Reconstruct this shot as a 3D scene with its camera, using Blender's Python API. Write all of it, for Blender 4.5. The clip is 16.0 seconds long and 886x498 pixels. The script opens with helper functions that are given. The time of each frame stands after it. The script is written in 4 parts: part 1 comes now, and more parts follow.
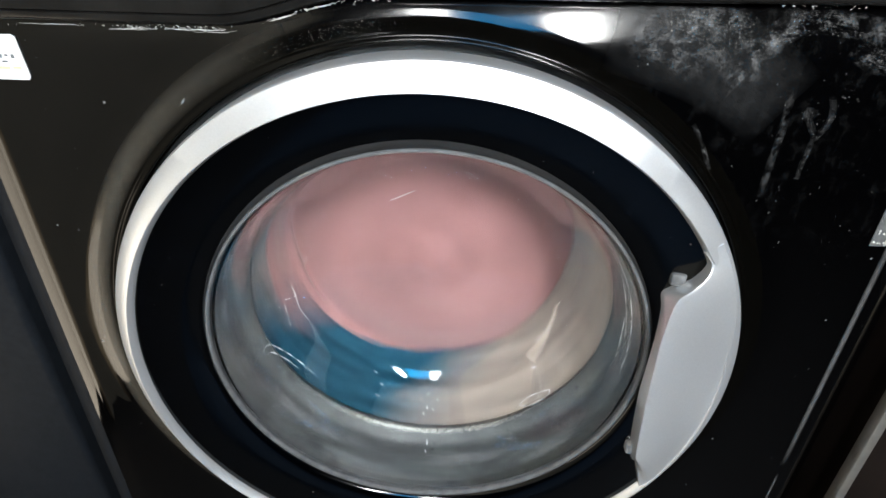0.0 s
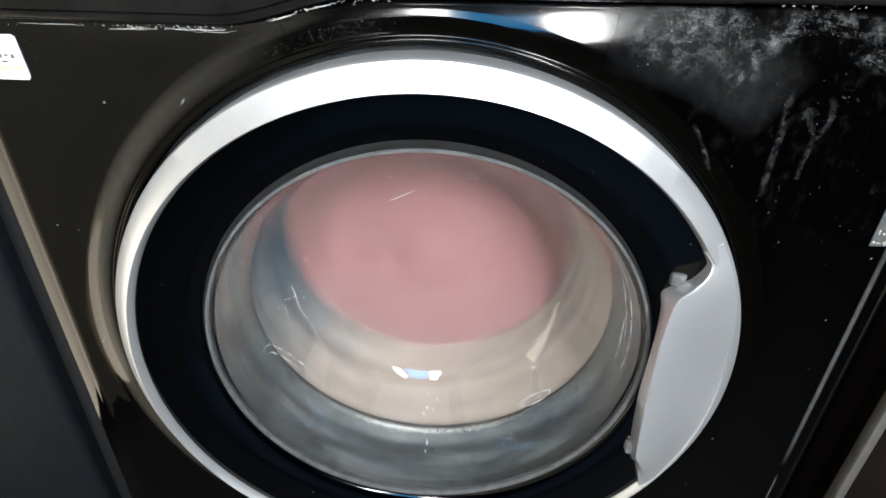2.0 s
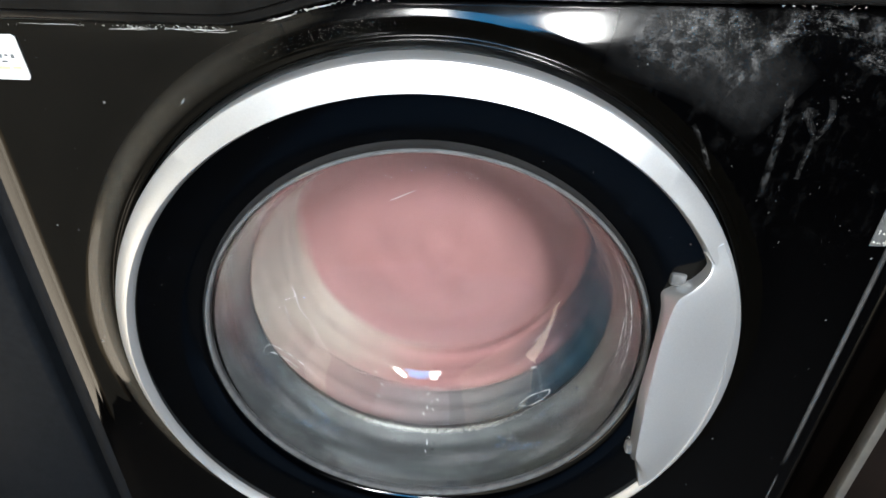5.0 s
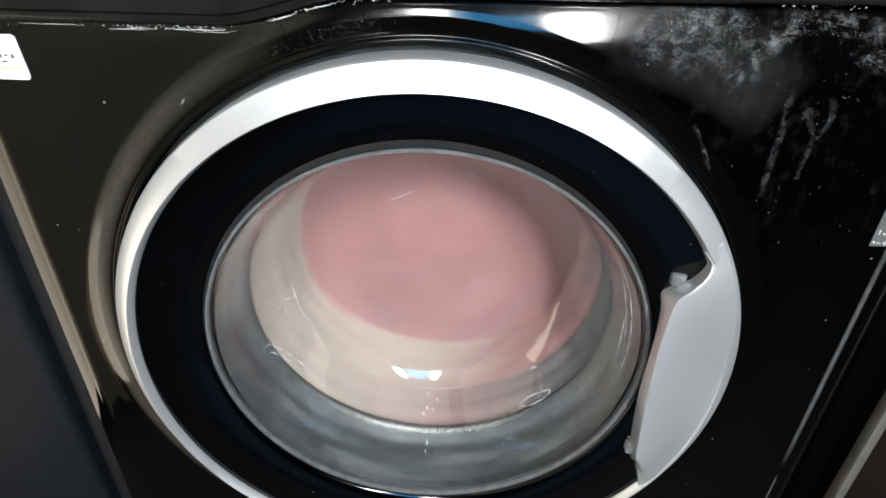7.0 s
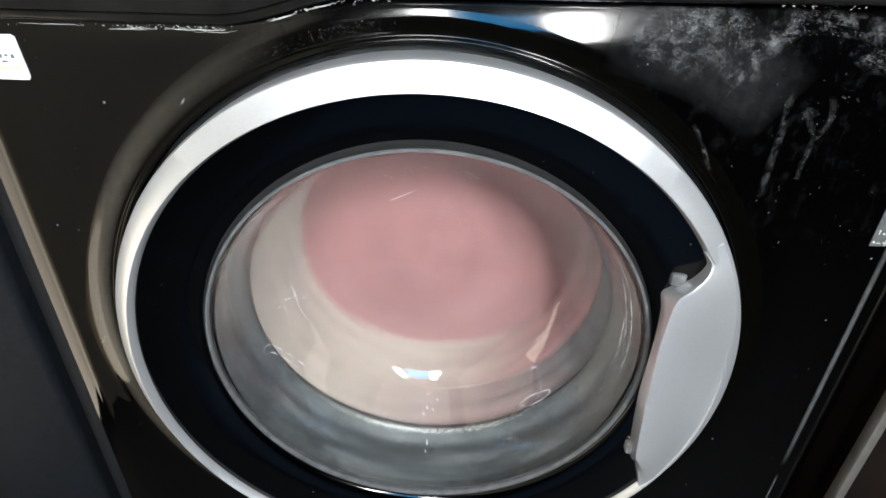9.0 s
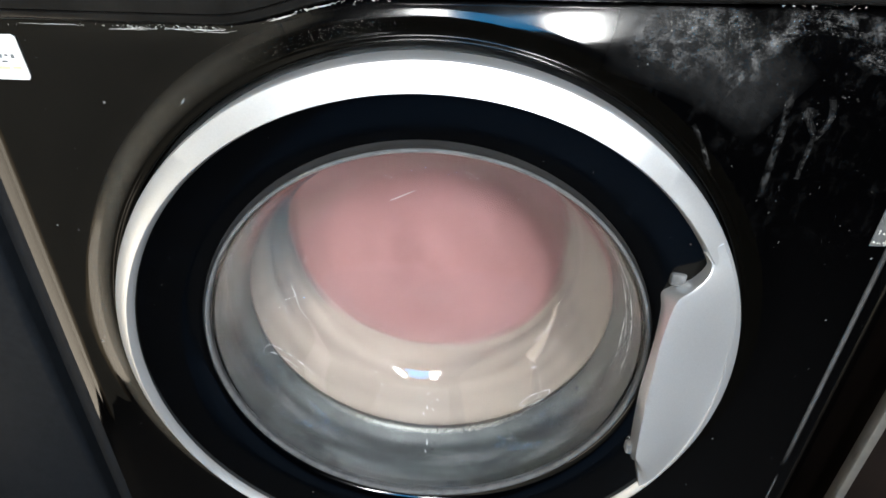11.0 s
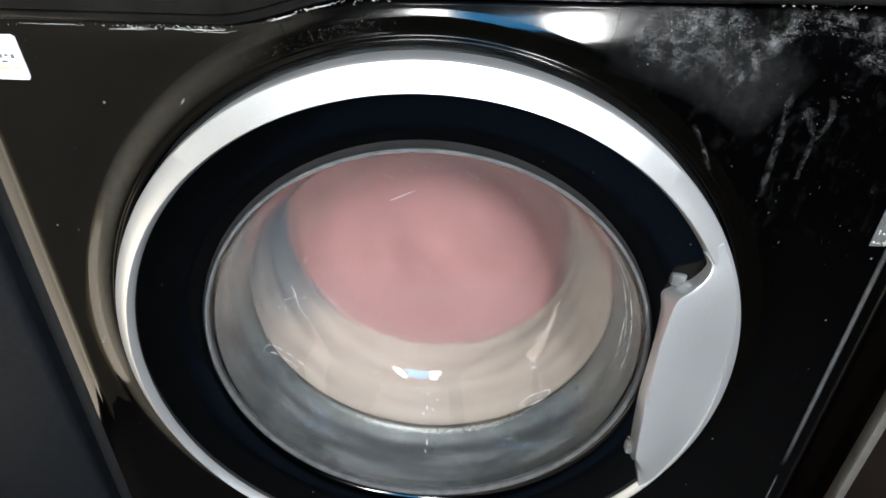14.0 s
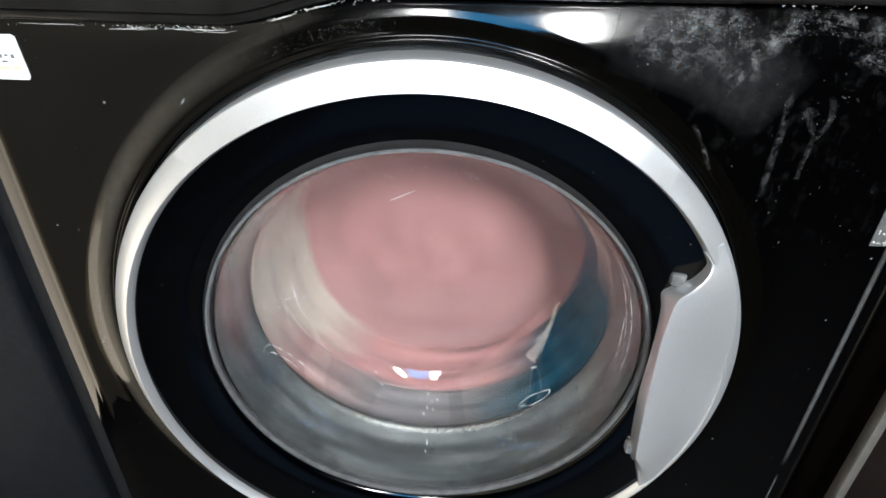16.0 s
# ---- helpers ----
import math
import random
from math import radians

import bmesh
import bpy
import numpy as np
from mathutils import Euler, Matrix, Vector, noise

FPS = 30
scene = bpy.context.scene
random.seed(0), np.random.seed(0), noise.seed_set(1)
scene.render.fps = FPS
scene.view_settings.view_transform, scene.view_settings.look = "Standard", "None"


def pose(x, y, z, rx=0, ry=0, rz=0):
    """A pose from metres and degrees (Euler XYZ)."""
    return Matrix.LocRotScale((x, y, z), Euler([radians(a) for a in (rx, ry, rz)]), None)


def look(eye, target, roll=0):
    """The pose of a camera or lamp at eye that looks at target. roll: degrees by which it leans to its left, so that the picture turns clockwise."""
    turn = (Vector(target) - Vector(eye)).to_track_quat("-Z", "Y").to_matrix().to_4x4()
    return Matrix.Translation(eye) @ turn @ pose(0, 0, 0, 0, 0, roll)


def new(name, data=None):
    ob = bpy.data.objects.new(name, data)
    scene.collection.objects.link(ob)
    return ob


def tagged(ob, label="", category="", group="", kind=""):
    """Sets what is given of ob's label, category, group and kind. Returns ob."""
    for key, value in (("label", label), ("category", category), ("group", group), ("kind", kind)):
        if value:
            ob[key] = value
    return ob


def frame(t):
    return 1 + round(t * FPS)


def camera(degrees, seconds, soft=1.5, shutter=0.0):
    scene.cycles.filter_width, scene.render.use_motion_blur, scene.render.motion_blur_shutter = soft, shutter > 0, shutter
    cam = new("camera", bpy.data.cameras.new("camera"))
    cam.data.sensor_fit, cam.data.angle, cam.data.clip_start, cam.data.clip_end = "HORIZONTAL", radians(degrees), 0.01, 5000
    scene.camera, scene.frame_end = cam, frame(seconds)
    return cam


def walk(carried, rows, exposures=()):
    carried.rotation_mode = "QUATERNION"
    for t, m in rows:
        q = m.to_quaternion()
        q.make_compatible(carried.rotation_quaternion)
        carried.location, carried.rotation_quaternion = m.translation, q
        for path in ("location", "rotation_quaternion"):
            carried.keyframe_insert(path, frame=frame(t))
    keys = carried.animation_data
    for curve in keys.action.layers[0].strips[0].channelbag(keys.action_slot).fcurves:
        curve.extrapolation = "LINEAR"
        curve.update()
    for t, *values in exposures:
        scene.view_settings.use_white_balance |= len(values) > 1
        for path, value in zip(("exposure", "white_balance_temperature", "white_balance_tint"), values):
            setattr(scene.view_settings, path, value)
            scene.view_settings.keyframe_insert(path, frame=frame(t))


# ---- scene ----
cam = camera(75.2, 16.0, soft=1.6, shutter=0.65)
Z0 = 0.45                       # height of the door's axis over the floor
EYE = (0.0198, -0.3207, Z0 + 0.2851)
PITCH, YAW, ROLL = 31.213, -1.553, 1.397
AIM = (EYE[0] + math.sin(radians(YAW)) * math.cos(radians(PITCH)),
       EYE[1] + math.cos(radians(YAW)) * math.cos(radians(PITCH)),
       EYE[2] - math.sin(radians(PITCH)))
walk(cam, [(0.0, look(EYE, AIM, ROLL)), (16.0, look(EYE, AIM, ROLL))])

# ---- light ----
scene.view_settings.exposure = 0.0
world = bpy.data.worlds.new("world")
scene.world = world
world.use_nodes = True
world.node_tree.nodes["Background"].inputs[0].default_value = (0.5, 0.55, 0.62, 1)
world.node_tree.nodes["Background"].inputs[1].default_value = 0.02


def lamp(name, at, target, size, power, colour):
    data = bpy.data.lights.new(name, "AREA")
    data.shape, data.size, data.size_y, data.energy, data.color = "RECTANGLE", size[0], size[1], power, colour
    ob = new(name, data)
    ob.matrix_world = look(at, target)
    return ob


# daylight: a window of three panes in the wall behind the camera, the middle one on open sky; and an unseen warm lamp
# added low at one side for the edge's bright strip
WINDOW = (0.43, -1.42, 1.35, 0.20, 0.66)        # x, wall's face, middle height, width, height
SIDE_GLOW = (-0.55, -0.292, -0.14, 0.55)            # wall's face, from y, to y, height
lamp("window_daylight", (WINDOW[0], WINDOW[1] - 0.03, WINDOW[2]), (WINDOW[0], 0, WINDOW[2]), WINDOW[3:], 82, (0.975, 0.99, 0.985))
lamp("side_pane_daylight", (WINDOW[0] - 0.5475, WINDOW[1] - 0.03, WINDOW[2]), (WINDOW[0] - 0.5475, 0, WINDOW[2]), (0.14, WINDOW[4]), 19, (0.975, 0.99, 0.985))
lamp("side_glow_lamp", (SIDE_GLOW[0] - 0.03, (SIDE_GLOW[1] + SIDE_GLOW[2]) / 2, SIDE_GLOW[3] / 2 + 0.02), (0, (SIDE_GLOW[1] + SIDE_GLOW[2]) / 2, SIDE_GLOW[3] / 2 + 0.02),
     (SIDE_GLOW[2] - SIDE_GLOW[1], SIDE_GLOW[3] - 0.08), 0.95, (1.0, 0.87, 0.69))


# ---- materials ----
def material(name, base, rough=0.5, metal=0.0, spec=0.5):
    m = bpy.data.materials.new(name)
    m.use_nodes = True
    b = m.node_tree.nodes["Principled BSDF"]
    b.inputs["Base Color"].default_value = (*base, 1)
    b.inputs["Roughness"].default_value = rough
    b.inputs["Metallic"].default_value = metal
    b.inputs["Specular IOR Level"].default_value = spec
    return m, m.node_tree, b


def node(tree, kind, **values):
    n = tree.nodes.new(kind)
    for key, value in values.items():
        n.inputs[key.replace("_", " ")].default_value = value
    return n


def noise_of(tree, scale, detail=4.0, stretch=(1, 1, 1), coords="Object", rough=0.55):
    """A noise in the thing's own space; stretch scales its axes."""
    tc = tree.nodes.new("ShaderNodeTexCoord")
    mp = tree.nodes.new("ShaderNodeMapping")
    mp.inputs["Scale"].default_value = stretch
    n = node(tree, "ShaderNodeTexNoise", Scale=scale, Detail=detail, Roughness=rough)
    tree.links.new(tc.outputs[coords], mp.inputs[0])
    tree.links.new(mp.outputs[0], n.inputs["Vector"])
    return n.outputs["Fac"]


def ramp(tree, fac, stops):
    r = tree.nodes.new("ShaderNodeValToRGB")
    while len(r.color_ramp.elements) < len(stops):
        r.color_ramp.elements.new(0.5)
    for e, (at, c) in zip(r.color_ramp.elements, stops):
        e.position, e.color = at, (c if len(c) == 4 else (*c, 1))
    tree.links.new(fac, r.inputs[0])
    return r.outputs[0]


def grey(v):
    return (v, v, v, 1)


def bump(tree, shader, height, strength, distance):
    b = tree.nodes.new("ShaderNodeBump")
    b.inputs["Strength"].default_value, b.inputs["Distance"].default_value = strength, distance
    tree.links.new(height, b.inputs["Height"])
    tree.links.new(b.outputs[0], shader.inputs["Normal"])


def maths(tree, op, a, b, clamp=False):
    n = tree.nodes.new("ShaderNodeMath")
    n.operation, n.use_clamp = op, clamp
    for i, v in enumerate((a, b)):
        if isinstance(v, (int, float)):
            n.inputs[i].default_value = v
        else:
            tree.links.new(v, n.inputs[i])
    return n.outputs[0]


def enamel():
    """Glossy black enamel with dust, dried limescale towards the upper corner and fine scuffs."""
    m, t, b = material("black_enamel", (0.0004, 0.0004, 0.0005), 0.13, 0.0, 0.38)
    tc = t.nodes.new("ShaderNodeTexCoord")
    xyz = t.nodes.new("ShaderNodeSeparateXYZ")
    t.links.new(tc.outputs["Object"], xyz.inputs[0])
    # the splashed corner: right of x = 0.08 m and above the door's middle
    right = maths(t, "MULTIPLY", maths(t, "SUBTRACT", xyz.outputs[0], 0.07), 8.0, True)
    high = maths(t, "MULTIPLY", maths(t, "SUBTRACT", xyz.outputs[2], Z0 + 0.08), 9.0, True)
    corner = maths(t, "MULTIPLY", right, high)
    turned = t.nodes.new("ShaderNodeMapping")
    turned.inputs["Rotation"].default_value = (0, radians(-35), 0)
    turned.inputs["Scale"].default_value = (3.2, 1, 0.8)
    t.links.new(tc.outputs["Object"], turned.inputs[0])
    wipe = node(t, "ShaderNodeTexNoise", Scale=26.0, Detail=10.0, Roughness=0.72)
    t.links.new(turned.outputs[0], wipe.inputs["Vector"])
    blot = noise_of(t, 85.0, 8.0, rough=0.7)
    smear = maths(t, "MULTIPLY", maths(t, "SUBTRACT", maths(t, "MULTIPLY", wipe.outputs["Fac"], blot), 0.265), 5.0, True)
    smear = maths(t, "MULTIPLY", smear, corner)
    dots = t.nodes.new("ShaderNodeTexVoronoi")
    dots.inputs["Scale"].default_value = 130.0
    t.links.new(tc.outputs["Object"], dots.inputs["Vector"])
    size = noise_of(t, 60.0, 2.0)
    near = maths(t, "SUBTRACT", maths(t, "MULTIPLY", maths(t, "SUBTRACT", size, 0.52), 0.9), dots.outputs["Distance"])
    speck = maths(t, "MULTIPLY", maths(t, "MULTIPLY", near, 14.0, True), 0.55)
    dirt = maths(t, "MAXIMUM", maths(t, "MULTIPLY", smear, 0.03), speck)
    mix = t.nodes.new("ShaderNodeMix")
    mix.data_type = "RGBA"
    mix.inputs[6].default_value, mix.inputs[7].default_value = (0.0004, 0.0004, 0.0005, 1), (0.30, 0.31, 0.31, 1)
    t.links.new(dirt, mix.inputs[0])
    t.links.new(mix.outputs[2], b.inputs["Base Color"])
    film = ramp(t, noise_of(t, 22.0, 6.0), [(0.35, grey(0.04)), (0.7, grey(0.10))])
    # the upper margin is dulled by dried suds
    dull = maths(t, "MULTIPLY", maths(t, "SUBTRACT", xyz.outputs[2], Z0 + 0.205), 1.6, True)
    t.links.new(maths(t, "ADD", maths(t, "ADD", film, dull), maths(t, "MULTIPLY", dirt, 0.5)), b.inputs["Roughness"])
    b.inputs["Specular IOR Level"].default_value = 0.36
    # a thin greasy veil over the gloss
    b.inputs["Coat Weight"].default_value, b.inputs["Coat Roughness"].default_value = 0.01, 0.24
    bump(t, b, noise_of(t, 9.0, 2.0), 0.05, 0.01)
    return m


def silver():
    m, t, b = material("silver_paint", (0.62, 0.63, 0.65), 0.38, 0.74)
    t.links.new(ramp(t, noise_of(t, 900.0, 2.0), [(0.3, (0.66, 0.675, 0.69)), (0.7, (0.70, 0.715, 0.73))]), b.inputs["Base Color"])
    t.links.new(ramp(t, noise_of(t, 30.0, 6.0), [(0.35, grey(0.34)), (0.7, grey(0.46))]), b.inputs["Roughness"])
    bump(t, b, noise_of(t, 1400.0, 1.0), 0.03, 0.0006)
    return m


def door_black():
    m, t, b = material("door_black_gloss", (0.006, 0.009, 0.014), 0.06, 0.0, 0.38)
    t.links.new(ramp(t, noise_of(t, 45.0, 8.0, rough=0.7), [(0.45, (0.0001, 0.0002, 0.0004)), (0.66, (0.0002, 0.0004, 0.0008)), (0.82, (0.008, 0.010, 0.013))]), b.inputs["Base Color"])
    t.links.new(ramp(t, noise_of(t, 20.0, 7.0), [(0.35, grey(0.08)), (0.75, grey(0.15))]), b.inputs["Roughness"])
    return m


def glass(name="bowl_glass_clear", rough=0.015):
    m, t, b = material(name, (0.80, 0.83, 0.835), rough)
    b.inputs["Transmission Weight"].default_value, b.inputs["IOR"].default_value = 1.0, 1.47
    bump(t, b, noise_of(t, 18.0, 3.0), 0.04, 0.004)
    return m


def rubber():
    m, t, b = material("grey_rubber", (0.22, 0.235, 0.25), 0.45)
    t.links.new(ramp(t, noise_of(t, 26.0, 8.0, (1, 3, 1), rough=0.68), [(0.32, (0.022, 0.026, 0.029)), (0.52, (0.046, 0.051, 0.054)), (0.72, (0.095, 0.102, 0.105))]), b.inputs["Base Color"])
    bump(t, b, noise_of(t, 160.0, 4.0), 0.25, 0.002)
    return m


def cloth(name, dark, light, weave=900.0, sheen=0.25):
    m, t, b = material(name, light, 0.85, 0.0, 0.25)
    t.links.new(ramp(t, noise_of(t, 16.0, 6.0), [(0.3, dark), (0.65, light)]), b.inputs["Base Color"])
    b.inputs["Sheen Weight"].default_value = sheen
    bump(t, b, noise_of(t, weave, 2.0), 0.35, 0.0015)
    return m


def plain(name, dark, light, scale, rough=0.6, metal=0.0, stretch=(1, 1, 1), depth=0.001):
    m, t, b = material(name, light, rough, metal)
    t.links.new(ramp(t, noise_of(t, scale, 7.0, stretch), [(0.3, dark), (0.7, light)]), b.inputs["Base Color"])
    bump(t, b, noise_of(t, scale * 12, 3.0, stretch), 0.2, depth)
    return m


def satin():
    m, t, b = material("black_satin", (0.004, 0.004, 0.004), 0.2, 0.0, 0.13)
    t.links.new(ramp(t, noise_of(t, 420.0, 4.0, rough=0.7), [(0.55, (0.0010, 0.0009, 0.0007)), (0.72, (0.0026, 0.0024, 0.0019)), (0.86, (0.03, 0.028, 0.024))]), b.inputs["Base Color"])
    t.links.new(ramp(t, noise_of(t, 60.0, 7.0, rough=0.65), [(0.35, grey(0.13)), (0.7, grey(0.21))]), b.inputs["Roughness"])
    bump(t, b, noise_of(t, 500.0, 3.0), 0.05, 0.0004)
    return m


SATIN = satin()
SEAL = plain("seal_grey", (0.07, 0.075, 0.078), (0.14, 0.145, 0.15), 120.0, 0.35)
ENAMEL, SILVER, BLACK, GLASS, RUBBER = enamel(), silver(), door_black(), glass(), rubber()
PINK = cloth("pink_terry", (0.205, 0.096, 0.096), (0.265, 0.130, 0.129), 700.0)
CREAM = cloth("cream_cotton", (0.225, 0.188, 0.163), (0.305, 0.260, 0.226))
BLUE = cloth("blue_cotton", (0.001, 0.030, 0.054), (0.002, 0.050, 0.086), 900.0, 0.0)
MAUVE = cloth("mauve_cotton", (0.15, 0.088, 0.085), (0.24, 0.142, 0.136))
TRIMGREY = plain("dull_dark_plastic", (0.016, 0.016, 0.017), (0.024, 0.024, 0.025), 80.0, 0.45)
TAUPE = cloth("grey_cotton", (0.085, 0.078, 0.082), (0.15, 0.136, 0.14))
STEEL = plain("drum_steel", (0.45, 0.46, 0.47), (0.62, 0.63, 0.64), 40.0, 0.3, 1.0)
DARK = plain("dark_plastic", (0.006, 0.0058, 0.0054), (0.013, 0.0125, 0.0118), 30.0, 0.16)
DARK.node_tree.nodes["Principled BSDF"].inputs["Specular IOR Level"].default_value = 0.15
CHARCOAL = plain("charcoal_metal", (0.010, 0.0105, 0.012), (0.016, 0.0165, 0.0185), 14.0, 0.5)
MURK = plain("slate_metal", (0.0062, 0.0076, 0.0098), (0.0104, 0.0124, 0.0152), 140.0, 0.5)
MURK.node_tree.nodes["Principled BSDF"].inputs["Specular IOR Level"].default_value = 0.08
PAPER = plain("white_label", (0.72, 0.73, 0.72), (0.82, 0.82, 0.81), 60.0, 0.45)
INK = plain("grey_ink", (0.10, 0.11, 0.12), (0.16, 0.17, 0.18), 60.0, 0.6)
GREEN = plain("pale_green_ink", (0.50, 0.62, 0.30), (0.60, 0.70, 0.38), 60.0, 0.6)
SCALE = plain("limescale", (0.45, 0.45, 0.42), (0.78, 0.78, 0.75), 300.0, 0.8)
GRIT = plain("dark_lint", (0.02, 0.018, 0.016), (0.06, 0.05, 0.045), 300.0, 0.9)
SKY, sky_tree, sky_shader = material("blue_sky", (0.0, 0.0, 0.0), 1.0, 0.0, 0.0)
sky_shader.inputs["Emission Color"].default_value = (0.01, 0.42, 0.95, 1)
sky_shader.inputs["Emission Strength"].default_value = 9.5
PALE = plain("dim_grey_wall", (0.020, 0.021, 0.023), (0.030, 0.031, 0.034), 6.0, 0.85)
WALL = plain("cream_wall", (0.43, 0.385, 0.30), (0.52, 0.46, 0.36), 6.0, 0.85)
RING_BOUNCE = plain("pale_cream_paint", (0.72, 0.61, 0.45), (0.80, 0.68, 0.50), 6.0, 0.85)
SLATE = plain("slate_wall", (0.026, 0.033, 0.048), (0.040, 0.049, 0.068), 6.0, 0.8)
WHITE = plain("white_paint", (0.70, 0.70, 0.69), (0.78, 0.78, 0.77), 6.0, 0.9)
DUSK = plain("dim_ceiling", (0.36, 0.38, 0.41), (0.44, 0.46, 0.49), 6.0, 0.9)
FLOOR = plain("dark_floor_tile", (0.004, 0.004, 0.0045), (0.008, 0.008, 0.009), 9.0, 0.7)
MAT = plain("blue_rubber", (0.018, 0.050, 0.105), (0.026, 0.066, 0.135), 9.0, 0.7)
WOOD = plain("brown_board", (0.006, 0.0042, 0.0036), (0.011, 0.0078, 0.0064), 12.0, 0.5, 0.0, (6, 6, 1))
WOOD.node_tree.nodes["Principled BSDF"].inputs["Specular IOR Level"].default_value = 0.08
TRIM = plain("aluminium_trim", (0.36, 0.34, 0.31), (0.48, 0.46, 0.42), 60.0, 0.35, 0.8)


# ---- mesh helpers ----
def mesh_of(name, verts, faces, mat, smooth=True):
    me = bpy.data.meshes.new(name)
    me.from_pydata(verts, [], faces)
    bm = bmesh.new()
    bm.from_mesh(me)
    bmesh.ops.remove_doubles(bm, verts=bm.verts, dist=1e-6)
    bmesh.ops.recalc_face_normals(bm, faces=bm.faces)
    bm.to_mesh(me)
    bm.free()
    me.materials.append(mat)
    if smooth:
        me.shade_smooth()
        me.set_sharp_from_angle(angle=radians(38))
    return me


def part(name, me, parent=None, label="", at=None, kind=""):
    ob = new(name, me)
    if parent:
        ob.parent = parent
    if at is not None:
        ob.matrix_basis = at
    return tagged(ob, label, kind=kind)


def thing(name, label, category, at=None, group="", kind="", data=None):
    ob = new(name, data)
    if at is not None:
        ob.matrix_basis = at
    return tagged(ob, label, category, group, kind)


def lathe(profile, n=192, closed=False):
    """Turns a profile of (radius, y) about the y axis."""
    verts, faces = [], []
    for r, y in profile:
        for i in range(n):
            a = 2 * math.pi * i / n
            verts.append((r * math.sin(a), y, r * math.cos(a)))
    rows = len(profile)
    for j in range(rows if closed else rows - 1):
        k = (j + 1) % rows
        for i in range(n):
            i2 = (i + 1) % n
            faces.append((j * n + i, j * n + i2, k * n + i2, k * n + i))
    return verts, faces


def block(size, centre=(0, 0, 0), bevel=0.003, segments=2):
    bm = bmesh.new()
    bmesh.ops.create_cube(bm, size=1.0)
    for v in bm.verts:
        v.co = Vector((v.co.x * size[0] + centre[0], v.co.y * size[1] + centre[1], v.co.z * size[2] + centre[2]))
    if bevel:
        bmesh.ops.bevel(bm, geom=bm.edges[:], offset=bevel, segments=segments, profile=0.5, affect="EDGES")
    bm.verts.index_update()
    verts, faces = [v.co[:] for v in bm.verts], [[v.index for v in f.verts] for f in bm.faces]
    bm.free()
    return verts, faces


def arc(cx, cy, r, a0, a1, n):
    return [(cx + r * math.cos(radians(a0 + (a1 - a0) * i / n)), cy + r * math.sin(radians(a0 + (a1 - a0) * i / n))) for i in range(n + 1)]


def spline(points, n):
    """A smooth line through the points, n steps a span."""
    out = []
    p = [points[0], *points, points[-1]]
    for i in range(1, len(p) - 2):
        for k in range(n):
            t = k / n
            out.append(tuple(0.5 * (2 * b + (c - a) * t + (2 * a - 5 * b + 4 * c - d) * t * t + (3 * b - a - 3 * c + d) * t ** 3)
                             for a, b, c, d in zip(p[i - 1], p[i], p[i + 1], p[i + 2])))
    out.append(tuple(points[-1]))
    return out


# ---- the room ----
def slabs(boxes):
    v, f = [], []
    for lo, hi in boxes:
        vv, ff = block([b - a for a, b in zip(lo, hi)], [(a + b) / 2 for a, b in zip(lo, hi)], 0)
        f += [tuple(i + len(v) for i in q) for q in ff]
        v += vv
    return v, f


